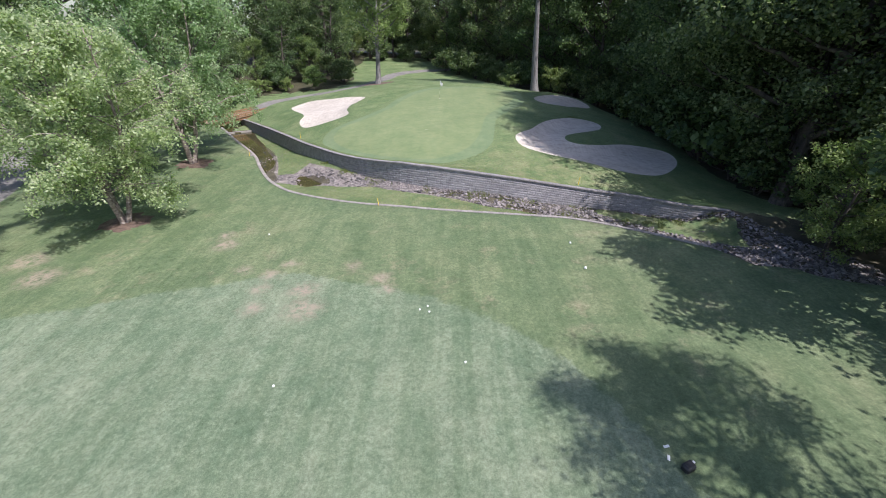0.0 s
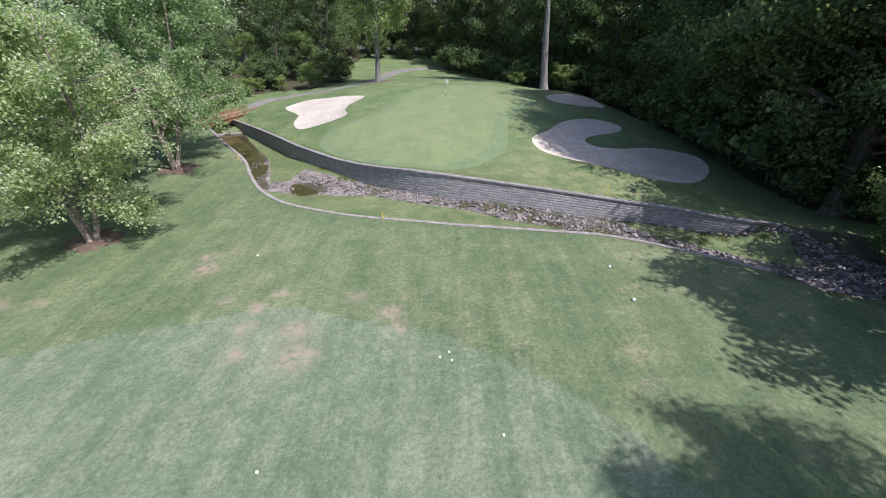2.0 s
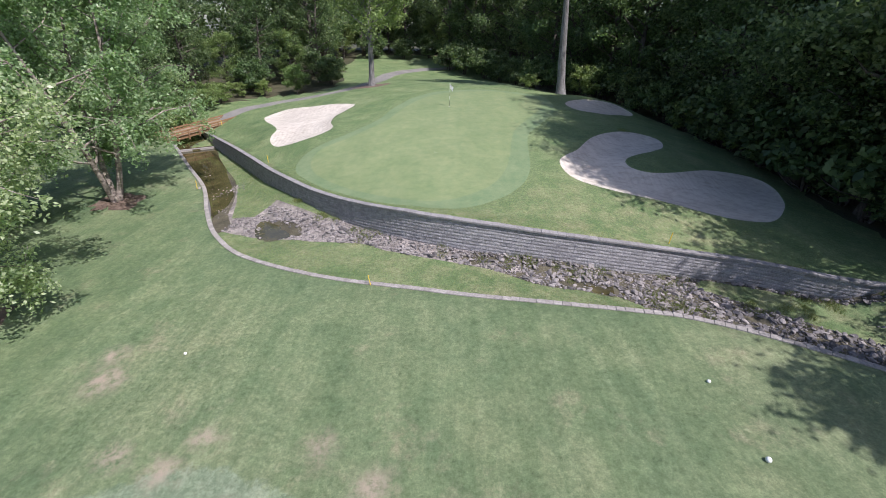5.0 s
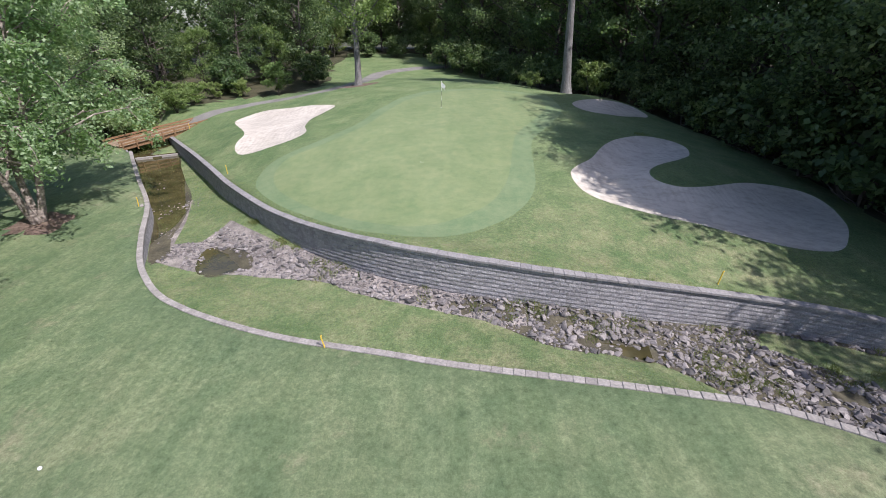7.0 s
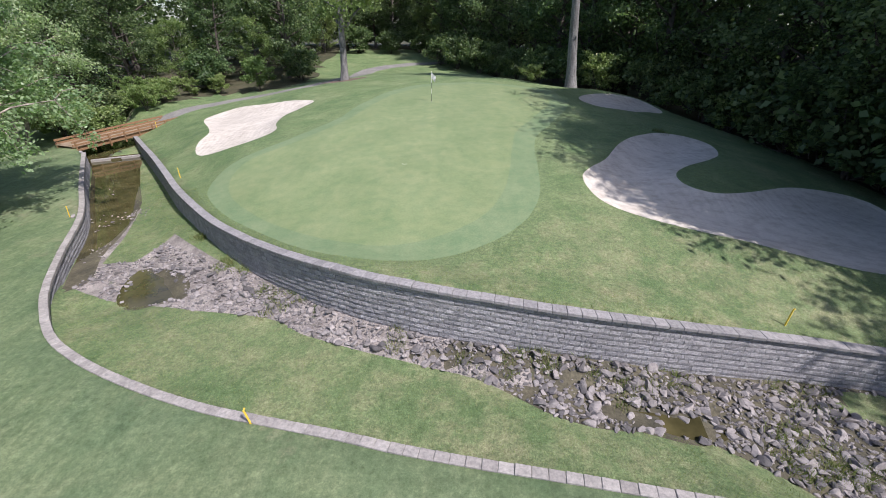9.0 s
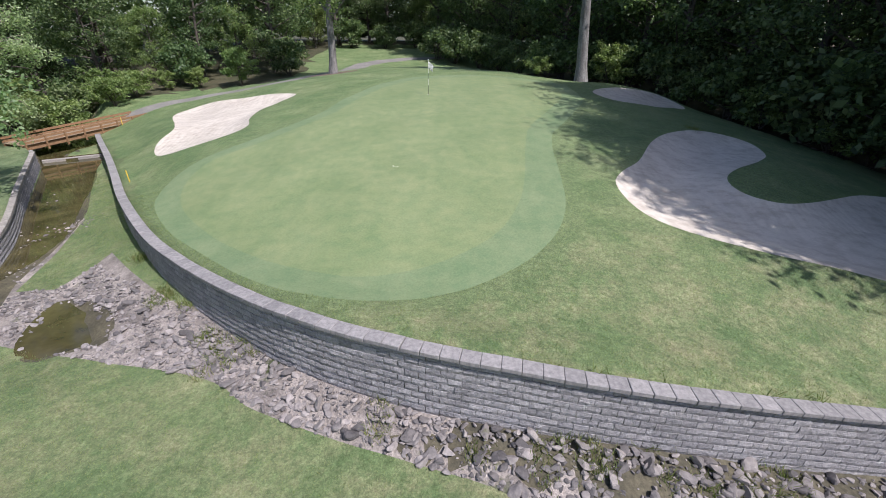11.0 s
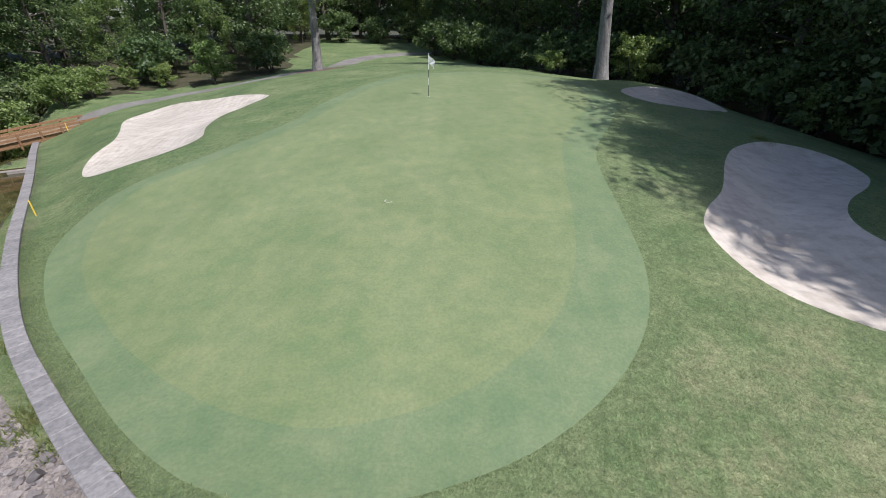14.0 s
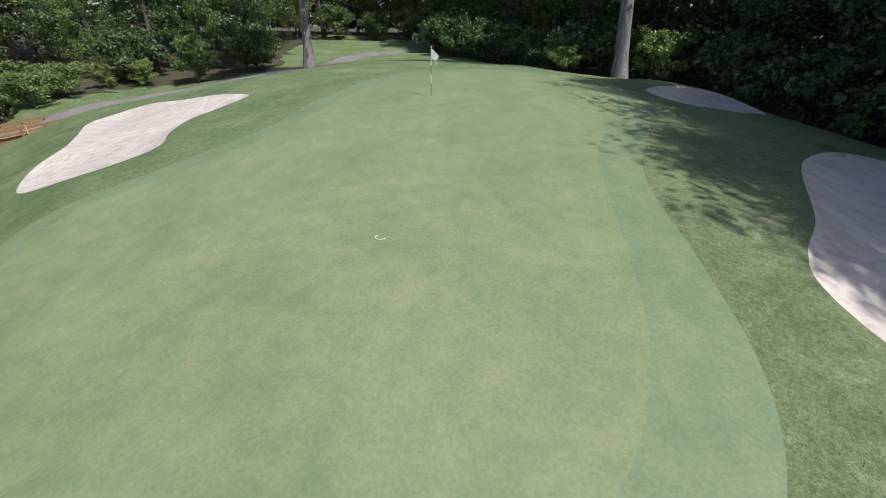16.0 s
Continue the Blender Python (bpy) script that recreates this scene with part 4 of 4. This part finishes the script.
def slope_of(x, heading):
    """Tilt, in degrees, of a piece that follows the cap's fall along the wall."""
    run = math.cos(radians(heading)) * 0.4
    return -math.degrees(math.atan2(float(cap_z(x + run / 2) - cap_z(x - run / 2)), 0.4))


def build_wall():
    root = tagged(new("wall_retaining"), "curved grey split-face block retaining wall with cap stones", "retaining wall", kind="structure")
    COURSE, LENGTH = 0.20, 0.34
    blocks = [rough_block("brick", LENGTH - 0.006, 0.26, COURSE - 0.008, 40 + i, M_BLOCK, 0.040) for i in range(8)]
    r = np.random.default_rng(8)
    single, rest = [], []
    for j in range(13):
        for x, y, h in along(WALL, LENGTH, 0.17 * (j % 2)):
            top = float(cap_z(x)) - 0.10
            z = top - COURSE * (j + 1)
            out = Matrix.Rotation(radians(h), 4, "Z") @ Vector((0, -1, 0))
            foot = gz(x + out.x * 0.7, y + out.y * 0.7)
            if z + COURSE < foot - 0.05 or x > 22.8:
                continue
            m = pose(x, y, z, 0, slope_of(x, h), h) @ Matrix.Translation((0, -0.02 - 0.008 * j + float(r.uniform(-0.005, 0.005)), 0))
            pair = (blocks[int(r.integers(0, 8))], m)
            (single if -8.3 < x < 5.6 and len(single) < 300 else rest).append(pair)
    joined("blocks", rest, root, M_BLOCK, "grey split-face wall blocks")
    for me, m in single:
        ob = new("brick", me)
        ob.matrix_basis = m
        ob.parent = root
    cap = slab_mesh("cap", 0.445, 0.41, 0.105, M_CAP, -0.0)
    for x, y, h in along(WALL, 0.45):
        if x > 23:
            continue
        ob = new("cap_stone", cap)
        ob.matrix_basis = pose(x, y, float(cap_z(x)) - 0.105 + float(r.uniform(-0.006, 0.006)), float(r.uniform(-0.6, 0.6)), slope_of(x, h) + float(r.uniform(-0.4, 0.4)), h + float(r.uniform(-0.5, 0.5))) @ Matrix.Translation((0, 0.02, 0))
        ob.parent = root
    # earth core behind the blocks
    V, F = [], []
    c = WALL[WALL[:, 0] < 23]
    front = shifted(c, -0.20)
    for (x, y), (u, v) in zip(c, front):
        V += [(u, v, float(cap_z(x)) - 0.11), (u, v, -1.6), (x, y, -1.6), (x, y, float(cap_z(x)) - 0.11)]
    for i in range(len(c) - 1):
        for k in range(3):
            a = 4 * i + (0, 3, 2)[k]
            b = 4 * i + (1, 0, 3)[k]
            F.append((a, b, b + 4, a + 4))
    core = from_arrays("core", V, F, M_DARKBARK, root)


build_wall()


def build_kerb():
    root = tagged(new("kerb"), "low curved kerb of pale stone along the stream bank", "kerb", kind="structure")
    stone = slab_mesh("kerb_stone", 0.397, 0.30, 0.16, M_KERB, 0.0, 0.015)
    r = np.random.default_rng(9)
    blocks = [rough_block("kerb_block", 0.41, 0.25, 0.19, 60 + i, M_BLOCK, 0.03) for i in range(4)]
    low = []
    for x, y, h in along(KERB, 0.40):
        z = float(lawn_z(x, y)) + 0.035
        ob = new("kerb_stone", stone)
        ob.matrix_basis = pose(x, y, z - 0.16 + float(r.uniform(-0.008, 0.008)), float(r.uniform(-1.5, 1.5)), float(r.uniform(-0.7, 0.7)), h + 180 + float(r.uniform(-0.6, 0.6)))
        ob.parent = root
    for j in range(9):
        for x, y, h in along(KERB, 0.42, 0.21 * (j % 2)):
            if x < -11.0:
                z = float(lawn_z(x, y)) - 0.125 - 0.2 * (j + 1)
                side = Matrix.Rotation(radians(h), 4, "Z") @ Vector((0, 1, 0))
                if z + 0.2 > gz(x + side.x * 0.6, y + side.y * 0.6) - 0.05:
                    low.append((blocks[int(r.integers(0, 4))], pose(x, y, z, 0, 0, h + 180)))
    if low:
        joined("kerb_blocks", low, root, M_BLOCK, "grey split-face blocks below the kerb")


build_kerb()


# ---- stream: rocks, water, bridge ----
def rock_mesh(seed):
    r = np.random.default_rng(seed)
    bm = bmesh.new()
    bmesh.ops.create_icosphere(bm, subdivisions=2, radius=0.55)
    cuts = r.normal(size=(9, 3))
    cuts /= np.linalg.norm(cuts, axis=1, keepdims=True)
    far = r.uniform(0.20, 0.38, 9)
    for v in bm.verts:
        p = np.array(v.co)
        for n, d in zip(cuts, far):
            over = p @ n - d
            if over > 0:
                p = p - n * over
        v.co = p * (1.25, 1.0, 0.8)
    bmesh.ops.dissolve_limit(bm, angle_limit=radians(14), verts=bm.verts, edges=bm.edges)
    me = bpy.data.meshes.new("rock")
    bm.to_mesh(me)
    bm.free()
    me.materials.append(M_ROCK)
    return me


POOLS = ((0.14, STREAM), (0.16, PUDDLE), (0.72, BASIN))
rr = np.random.default_rng(12)


def build_rocks():
    root = tagged(new("stream_stones"), "grey broken stones and boulders lining the stream bed", "rocks", kind="stuff")
    shapes = [rock_mesh(70 + i) for i in range(9)]
    lane = np.r_[ROCK_EDGE, [(28, 19.5), (30, 24.5)], shifted(WALL, -0.45)[::-1]]
    x = rr.uniform(-17, 29, 110000)
    y = rr.uniform(19, 46, 110000)
    ok = inside(lane, x, y) & inside(CHANNEL, x, y)
    x, y = x[ok], y[ok]
    wet = np.zeros(len(x), dtype=bool)
    for _, poly in POOLS:
        wet |= inside(np.array(poly), x, y) & (away(np.array(poly), x, y, True) > 0.2)
    grassy = (x < -8) & (away(WALL, x, y) < np.interp(x, [-26, -17, -13, -8.5], [2.8, 2.5, 1.6, 0.5]))
    patchy = np.array([noise.noise((a * 0.35, b * 0.35, 3.0)) for a, b in zip(x, y)])
    keep = ~grassy & (rr.uniform(0, 1, len(x)) < np.where(wet, 0.13, 0.9)) & (patchy < 0.5) & ~inside(TURF, x, y) & ~(inside(BANK, x, y) & (patchy < 0.25))
    x, y, wet = x[keep][:17500], y[keep][:17500], wet[keep][:17500]
    dam = np.linspace(0, 1, 90)
    x = np.r_[x, -22.4 + 3.6 * dam + rr.normal(size=90) * 0.35]
    y = np.r_[y, 48.4 + 1.6 * dam + rr.normal(size=90) * 0.4]
    for a, b, n, sp in ((-20.3, 48.2, 90, 0.9), (-18.6, 44.4, 60, 0.7), (-24.5, 54.6, 40, 1.2), (-29.2, 64.0, 14, 0.5)):
        x, y = np.r_[x, a + rr.normal(size=n) * sp * 0.7], np.r_[y, b + rr.normal(size=n) * sp]
    z = np.maximum(ground_z(x, y), np.where(x < -17.2, -0.20, -9))
    big = np.interp(x, [-16, -8, -2, 6, 14, 29], [0.07, 0.085, 0.105, 0.102, 0.10, 0.12])
    size = np.minimum(big * np.exp(rr.normal(size=len(x)) * 0.6), 0.36)
    near = np.argsort(-size * ((x > -9) & (x < 13)))[:280]
    single = set(near.tolist())
    rest = []
    for i in range(len(x)):
        s = float(size[i])
        m = pose(x[i], y[i], z[i] + s * 0.18, *(float(a) for a in rr.uniform(-25, 25, 2)), float(rr.uniform(0, 360))) @ Matrix.Diagonal((s, s * float(rr.uniform(0.7, 1.1)), s * float(rr.uniform(0.6, 1.0)), 1))
        me = shapes[int(rr.integers(0, 9))]
        if i in single:
            ob = new("stone", me)
            ob.matrix_basis = m
            ob.parent = root
        else:
            rest.append((me, m))
    joined("small_stones", rest, root, M_ROCK, "grey broken stones")


build_rocks()


def water_sheet(name, level, poly, label):
    c = spline(poly, 0.5, True)
    V = [(a, b, level) for a, b in c] + [(a, b, level - 0.5) for a, b in c]
    n = len(c)
    F = [tuple(range(n))] + [(i, i + n, (i + 1) % n + n, (i + 1) % n) for i in range(n)]
    return tagged(from_arrays(name, V, F, M_WATER), label, "water", kind="structure")


water_sheet("water", 0.19, STREAM, "dark shallow stream water along the grass bank")
water_sheet("water", 0.22, PUDDLE, "shallow brown puddle in the gravel")
water_sheet("water", 0.79, BASIN, "shallow brown water between stones")
water_sheet("water", -0.16, POOL, "still brown water of the walled stream pool")
water_sheet("water", 0.0, [(-60, 91), (-44, 80.5), (-36, 73), (-31.5, 68.2), (-28.9, 64.3), (-31.8, 62.2), (-34.5, 64.5), (-39.5, 70.5), (-46, 76.5), (-61, 87)], "dark stream water above the weir")


def beam(parent, name, a, b, wide, high, mat, label=""):
    """A squared timber between two points, which lie on its top's middle line."""
    a, b = Vector(a), Vector(b)
    d = b - a
    bm = bmesh.new()
    box_bm(bm, d.length, wide, high, None, min(wide, high) * 0.08)
    x = d.normalized()
    y = Vector((0, 0, 1)).cross(x).normalized()
    zz = x.cross(y)
    m = Matrix((x, y, zz)).transposed().to_4x4()
    m.translation = (a + b) / 2 - zz * high
    bmesh.ops.transform(bm, matrix=m, verts=bm.verts)
    return part(name, bm, mat, parent, label)


def build_bridge():
    root = thing("footbridge", "new orange-brown timber footbridge over the stream", "bridge")
    A, B = Vector((-33.3, 62.2, 1.16)), Vector((-29.2, 72.6, 1.60))
    d = (B - A)
    run = d.length
    x = d.normalized()
    n = Vector((-x.y, x.x, 0)).normalized()
    width = 2.5
    for s in (0.15, width - 0.15):
        beam(root, "girder", A + n * s - Vector((0, 0, 0.10)), B + n * s - Vector((0, 0, 0.10)), 0.2, 0.4, M_TIMBER)
    count = int(run / 0.16)
    for i in range(count):
        p = A + x * (run * (i + 0.5) / count)
        beam(root, "deck_board", p - n * 0.1, p + n * (width + 0.1), run / count - 0.012, 0.06, M_DECK)
    for side, s in ((0, -0.08), (1, width + 0.08)):
        for i in range(8):
            p = A + x * (0.25 + (run - 0.5) * i / 7) + n * s
            post = beam(root, "post", p + Vector((-0.06, 0, 0.44)), p + Vector((0.06, 0, 0.44)), 0.12, 1.15, M_TIMBER)
        inner = n * (0.09 if side == 0 else -0.09)
        for h, hh in ((0.47, 0.20), (0.17, 0.22)):
            q = n * s + inner + Vector((0, 0, h))
            beam(root, "rail", A + q, A + q + x * (run / 2 - 0.01), 0.05, hh, M_TIMBER)
            beam(root, "rail", A + q + x * (run / 2 + 0.01), B + q, 0.05, hh, M_TIMBER)
    for end in (A + x * 0.3, B - x * 0.3):
        beam(root, "abutment", end - n * 0.2 - Vector((0, 0, 0.45)), end + n * (width + 0.2) - Vector((0, 0, 0.45)), 0.5, 1.6, M_BLOCK, "grey block abutment")


build_bridge()


def build_weir():
    root = thing("weir", "low pale concrete sill across the stream", "weir")
    bm = bmesh.new()
    a, b = Vector((-31.9, 61.9, 0)), Vector((-28.5, 64.0, 0))
    L = (b - a).length
    box_bm(bm, L, 0.3, 0.9, Matrix.Translation(((a + b) / 2 + Vector((0, 0, -0.83)))) @ Matrix.Rotation(math.atan2(b.y - a.y, b.x - a.x), 4, "Z"), 0.03)
    part("sill", bm, M_KERB, root)


build_weir()


# ---- flag, stakes, small things ----
def lathe(bm, rings, sides=12):
    rows = []
    for r, z in rings:
        rows.append([bm.verts.new((r * math.cos(2 * math.pi * k / sides), r * math.sin(2 * math.pi * k / sides), z)) for k in range(sides)])
    for a, b in zip(rows[:-1], rows[1:]):
        for k in range(sides):
            bm.faces.new((a[k], a[(k + 1) % sides], b[(k + 1) % sides], b[k]))
    bm.faces.new(rows[0][::-1])
    bm.faces.new(rows[-1])


def build_flag(x, y):
    root = thing("flagstick", "golf flagstick in black and white bands with white flag", "flagstick", at=(x, y, gz(x, y)))
    H = 2.25
    for lo, hi, mat in ((-0.1, 0.62, M_BLACK), (0.62, 1.02, M_WHITE), (1.02, 1.45, M_BLACK), (1.45, H, M_WHITE)):
        bm = bmesh.new()
        lathe(bm, [(0.014, lo), (0.014, hi)], 10)
        part("pole_section", bm, mat, root)
    bm = bmesh.new()
    lathe(bm, [(0.008, H), (0.028, H + 0.01), (0.03, H + 0.03), (0.02, H + 0.05), (0.006, H + 0.06)], 10)
    part("finial", bm, M_WHITE, root)
    bm = bmesh.new()
    nx, nz = 9, 8
    grid = [[bm.verts.new((0.016 + 0.36 * (i / nx) * (1 - 0.25 * k / nz), 0.05 * math.sin(i * 1.1 + k * 0.7) * i / nx, H - 0.06 - 0.40 * k / nz - 0.30 * (i / nx) ** 1.2)) for i in range(nx + 1)] for k in range(nz + 1)]
    for k in range(nz):
        for i in range(nx):
            bm.faces.new((grid[k][i], grid[k + 1][i], grid[k + 1][i + 1], grid[k][i + 1]))
    bmesh.ops.solidify(bm, geom=bm.faces[:], thickness=0.006)
    part("flag", bm, M_CLOTH, root, "hanging white cloth flag")
    bm = bmesh.new()
    lathe(bm, [(0.054, -0.08), (0.060, 0.003), (0.050, 0.004), (0.048, -0.02), (0.03, -0.02)], 16)
    part("cup", bm, M_WHITE, root, "white hole cup rim")


build_flag(-0.42, 59.8)


def build_stake(x, y, tip=(0, 0)):
    root = thing("hazard_stake", "yellow wooden hazard stake driven into the grass", "stake", "hazard stakes", (x, y, gz(x, y)))
    bm = bmesh.new()
    vs = box_bm(bm, 0.045, 0.045, 0.78, None, 0.006)
    bmesh.ops.transform(bm, matrix=Matrix.Translation((0, 0, -0.12)) @ pose(0, 0, 0, tip[0], tip[1], 20), verts=bm.verts)
    part("shaft", bm, M_YELLOW, root)
    bm = bmesh.new()
    bmesh.ops.create_cone(bm, cap_ends=True, segments=4, radius1=0.038, radius2=0.012, depth=0.04, matrix=pose(0, 0, 0, tip[0], tip[1], 0) @ pose(0, 0, 0.68, 0, 0, 65))
    bmesh.ops.translate(bm, vec=(0, 0, -0.0), verts=bm.verts)
    part("head", bm, M_YELLOW, root)


for x, y, tip in ((-4.98, 31.7, (0, -9)), (11.8, 34.75, (0, 6)), (-16.9, 50.5, (2, 0)), (-21.6, 46.6, (0, 3)), (-29.9, 69.5, (0, 0))):
    build_stake(x, y, tip)


def build_ring(x, y):
    bm = bmesh.new()
    n = 28
    rows = []
    for k in range(n):
        a = 2 * math.pi * k / n
        rows.append([bm.verts.new((r * math.cos(a), r * math.sin(a), h)) for r, h in ((0.11, 0.0), (0.12, 0.008), (0.145, 0.008), (0.155, 0.0))])
    for k in range(n):
        p, q = rows[k], rows[(k + 1) % n]
        for j in range(3):
            bm.faces.new((p[j], q[j], q[j + 1], p[j + 1]))
    ob = part("hole_plug_ring", bm, M_PLUG)
    ob.matrix_basis = Matrix.Translation((x, y, gz(x, y) - 0.002))
    tagged(ob, "pale sand ring of an old plugged hole", "marking")


build_ring(-1.75, 46.8)


def build_ball(x, y, r=0.05):
    bm = bmesh.new()
    bmesh.ops.create_uvsphere(bm, u_segments=12, v_segments=8, radius=r)
    for v in bm.verts:
        v.co *= 1 + 0.03 * noise.noise(v.co * 60)
    ob = part("golf_ball", bm, M_WHITE)
    for p in ob.data.polygons:
        p.use_smooth = True
    ob.matrix_basis = Matrix.Translation((x, y, gz(x, y) + r * 0.8))
    tagged(ob, "white ball lying on the mown lawn", "ball", "balls on the lawn")


# the last ball, at (-6.9, 13.0), stands in for a white feather tuft
for x, y, r in ((-1.0, 17.9, 0.055), (-0.6, 18.2, 0.055), (-0.5, 17.7, 0.055), (1.2, 14.1, 0.055), (8.6, 21.5, 0.09), (8.5, 24.6, 0.07), (-12.2, 27.0, 0.06), (-6.9, 13.0, 0.06)):
    build_ball(x, y, r)


def build_bag(x, y):
    root = thing("carry_bag", "small black cloth carry bag lying on shaded grass", "bag", at=(x, y, gz(x, y)))
    bm = bmesh.new()
    box_bm(bm, 0.42, 0.30, 0.26, pose(0, 0, 0, 0, 0, 25), 0.05)
    part("body", bm, M_BLACK, root)
    bm = bmesh.new()
    box_bm(bm, 0.34, 0.24, 0.05, pose(0, 0, 0.255, 4, 0, 25), 0.02)
    part("flap", bm, M_BLACK, root)
    for a, b, t in ((0.28, 0.22, 30), (-0.42, 0.42, 70), (-0.30, 0.85, 10)):
        bm = bmesh.new()
        box_bm(bm, 0.20, 0.09, 0.02, pose(a, b, 0.02, 12, -8, t), 0.006)
        ob = part("paper_scrap", bm, M_WHITE)
        ob.matrix_basis = Matrix.Translation((x + 0, y + 0, gz(x + a, y + b)))
        tagged(ob, "small white scrap lying on the shaded grass", "scrap", "scraps on the grass")


build_bag(8.3, 9.0)


# ---- blades of grass and weeds ----
def blade_arrays(x, y, z, tall, wide, seed):
    r = np.random.default_rng(seed)
    n = len(x)
    a = r.uniform(0, 2 * math.pi, n)
    lean = r.normal(size=(n, 2)) * 0.45
    h = tall * r.uniform(0.5, 1.3, n)
    base = np.stack([x, y, z - 0.01], 1)
    side = np.stack([np.cos(a) * wide, np.sin(a) * wide, np.zeros(n)], 1)
    tip = base + np.stack([lean[:, 0] * h, lean[:, 1] * h, h], 1)
    V = np.stack([base - side, base + side, tip], 1).reshape(-1, 3)
    return V, np.arange(3 * n).reshape(n, 3)


L_GRASS = leaf_material("grass_blade", [(0.120, 0.180, 0.062), (0.170, 0.225, 0.088), (0.280, 0.280, 0.150)], 0.6, 0.35)
L_WEED = leaf_material("weed_leaf", [(0.100, 0.150, 0.040), (0.160, 0.190, 0.065), (0.24, 0.22, 0.11)], 0.6, 0.3)


def build_grass():
    r = np.random.default_rng(33)
    x, y = r.uniform(-30, 18, 330000), r.uniform(28, 58, 330000)
    near, channel = inside(NEAR, x, y), inside(CHANNEL, x, y)
    d_wall, d_kerb = away(WALL, x, y), away(KERB, x, y)
    lane = np.r_[ROCK_EDGE, WALL[::-1]]
    rough = ~near & ~channel & ~inside(FRINGE, x, y) & ~inside(BUNKER_SHADE, x, y) & ~inside(BUNKER_WHITE, x, y) & (d_wall > 0.08)
    berm = channel & ~inside(lane, x, y) & (d_kerb > 0.4) & (x > -16)
    strip = channel & (inside(np.r_[STRIP, WALL[WALL[:, 0] < -8.0][::-1]], x, y) | inside(TURF, x, y) | inside(BANK, x, y) | ((x < -17) & (x > -30) & ~inside(np.array(POOL), x, y) & ~inside(lane, x, y) & (d_kerb > 1.5))) & (d_wall > 0.4)
    ok = (rough & (y < 48) & (r.uniform(0, 1, len(x)) < np.clip(1.25 - d_wall / 9, 0.15, 1))) | berm | strip
    x, y = x[ok], y[ok]
    V, F = blade_arrays(x, y, ground_z(x, y), 0.075, 0.006, 34)
    ob = fast_mesh("grass", V, F, L_GRASS)
    tagged(ob, "rough mown grass blades on the banks", "grass", kind="stuff")
    # taller weeds between the stones and along the wall foot
    cx, cy = r.uniform(-14, 22, 1500), r.uniform(24, 44, 1500)
    ok = inside(lane, cx, cy) & (np.array([noise.noise((a * 0.4, b * 0.4, 9.0)) for a, b in zip(cx, cy)]) > 0.08)
    cx, cy = cx[ok], cy[ok]
    px = np.repeat(cx, 60) + r.normal(size=len(cx) * 60) * 0.16
    py = np.repeat(cy, 60) + r.normal(size=len(cx) * 60) * 0.16
    px = np.r_[px, 16.4 + r.normal(size=160) * 0.3]
    py = np.r_[py, 54.5 + r.normal(size=160) * 0.2]
    V, F = blade_arrays(px, py, ground_z(px, py), 0.24, 0.012, 35)
    ob = fast_mesh("weeds", V, F, L_WEED)
    tagged(ob, "yellow-green weeds growing between the stream stones", "weeds", kind="stuff")


build_grass()
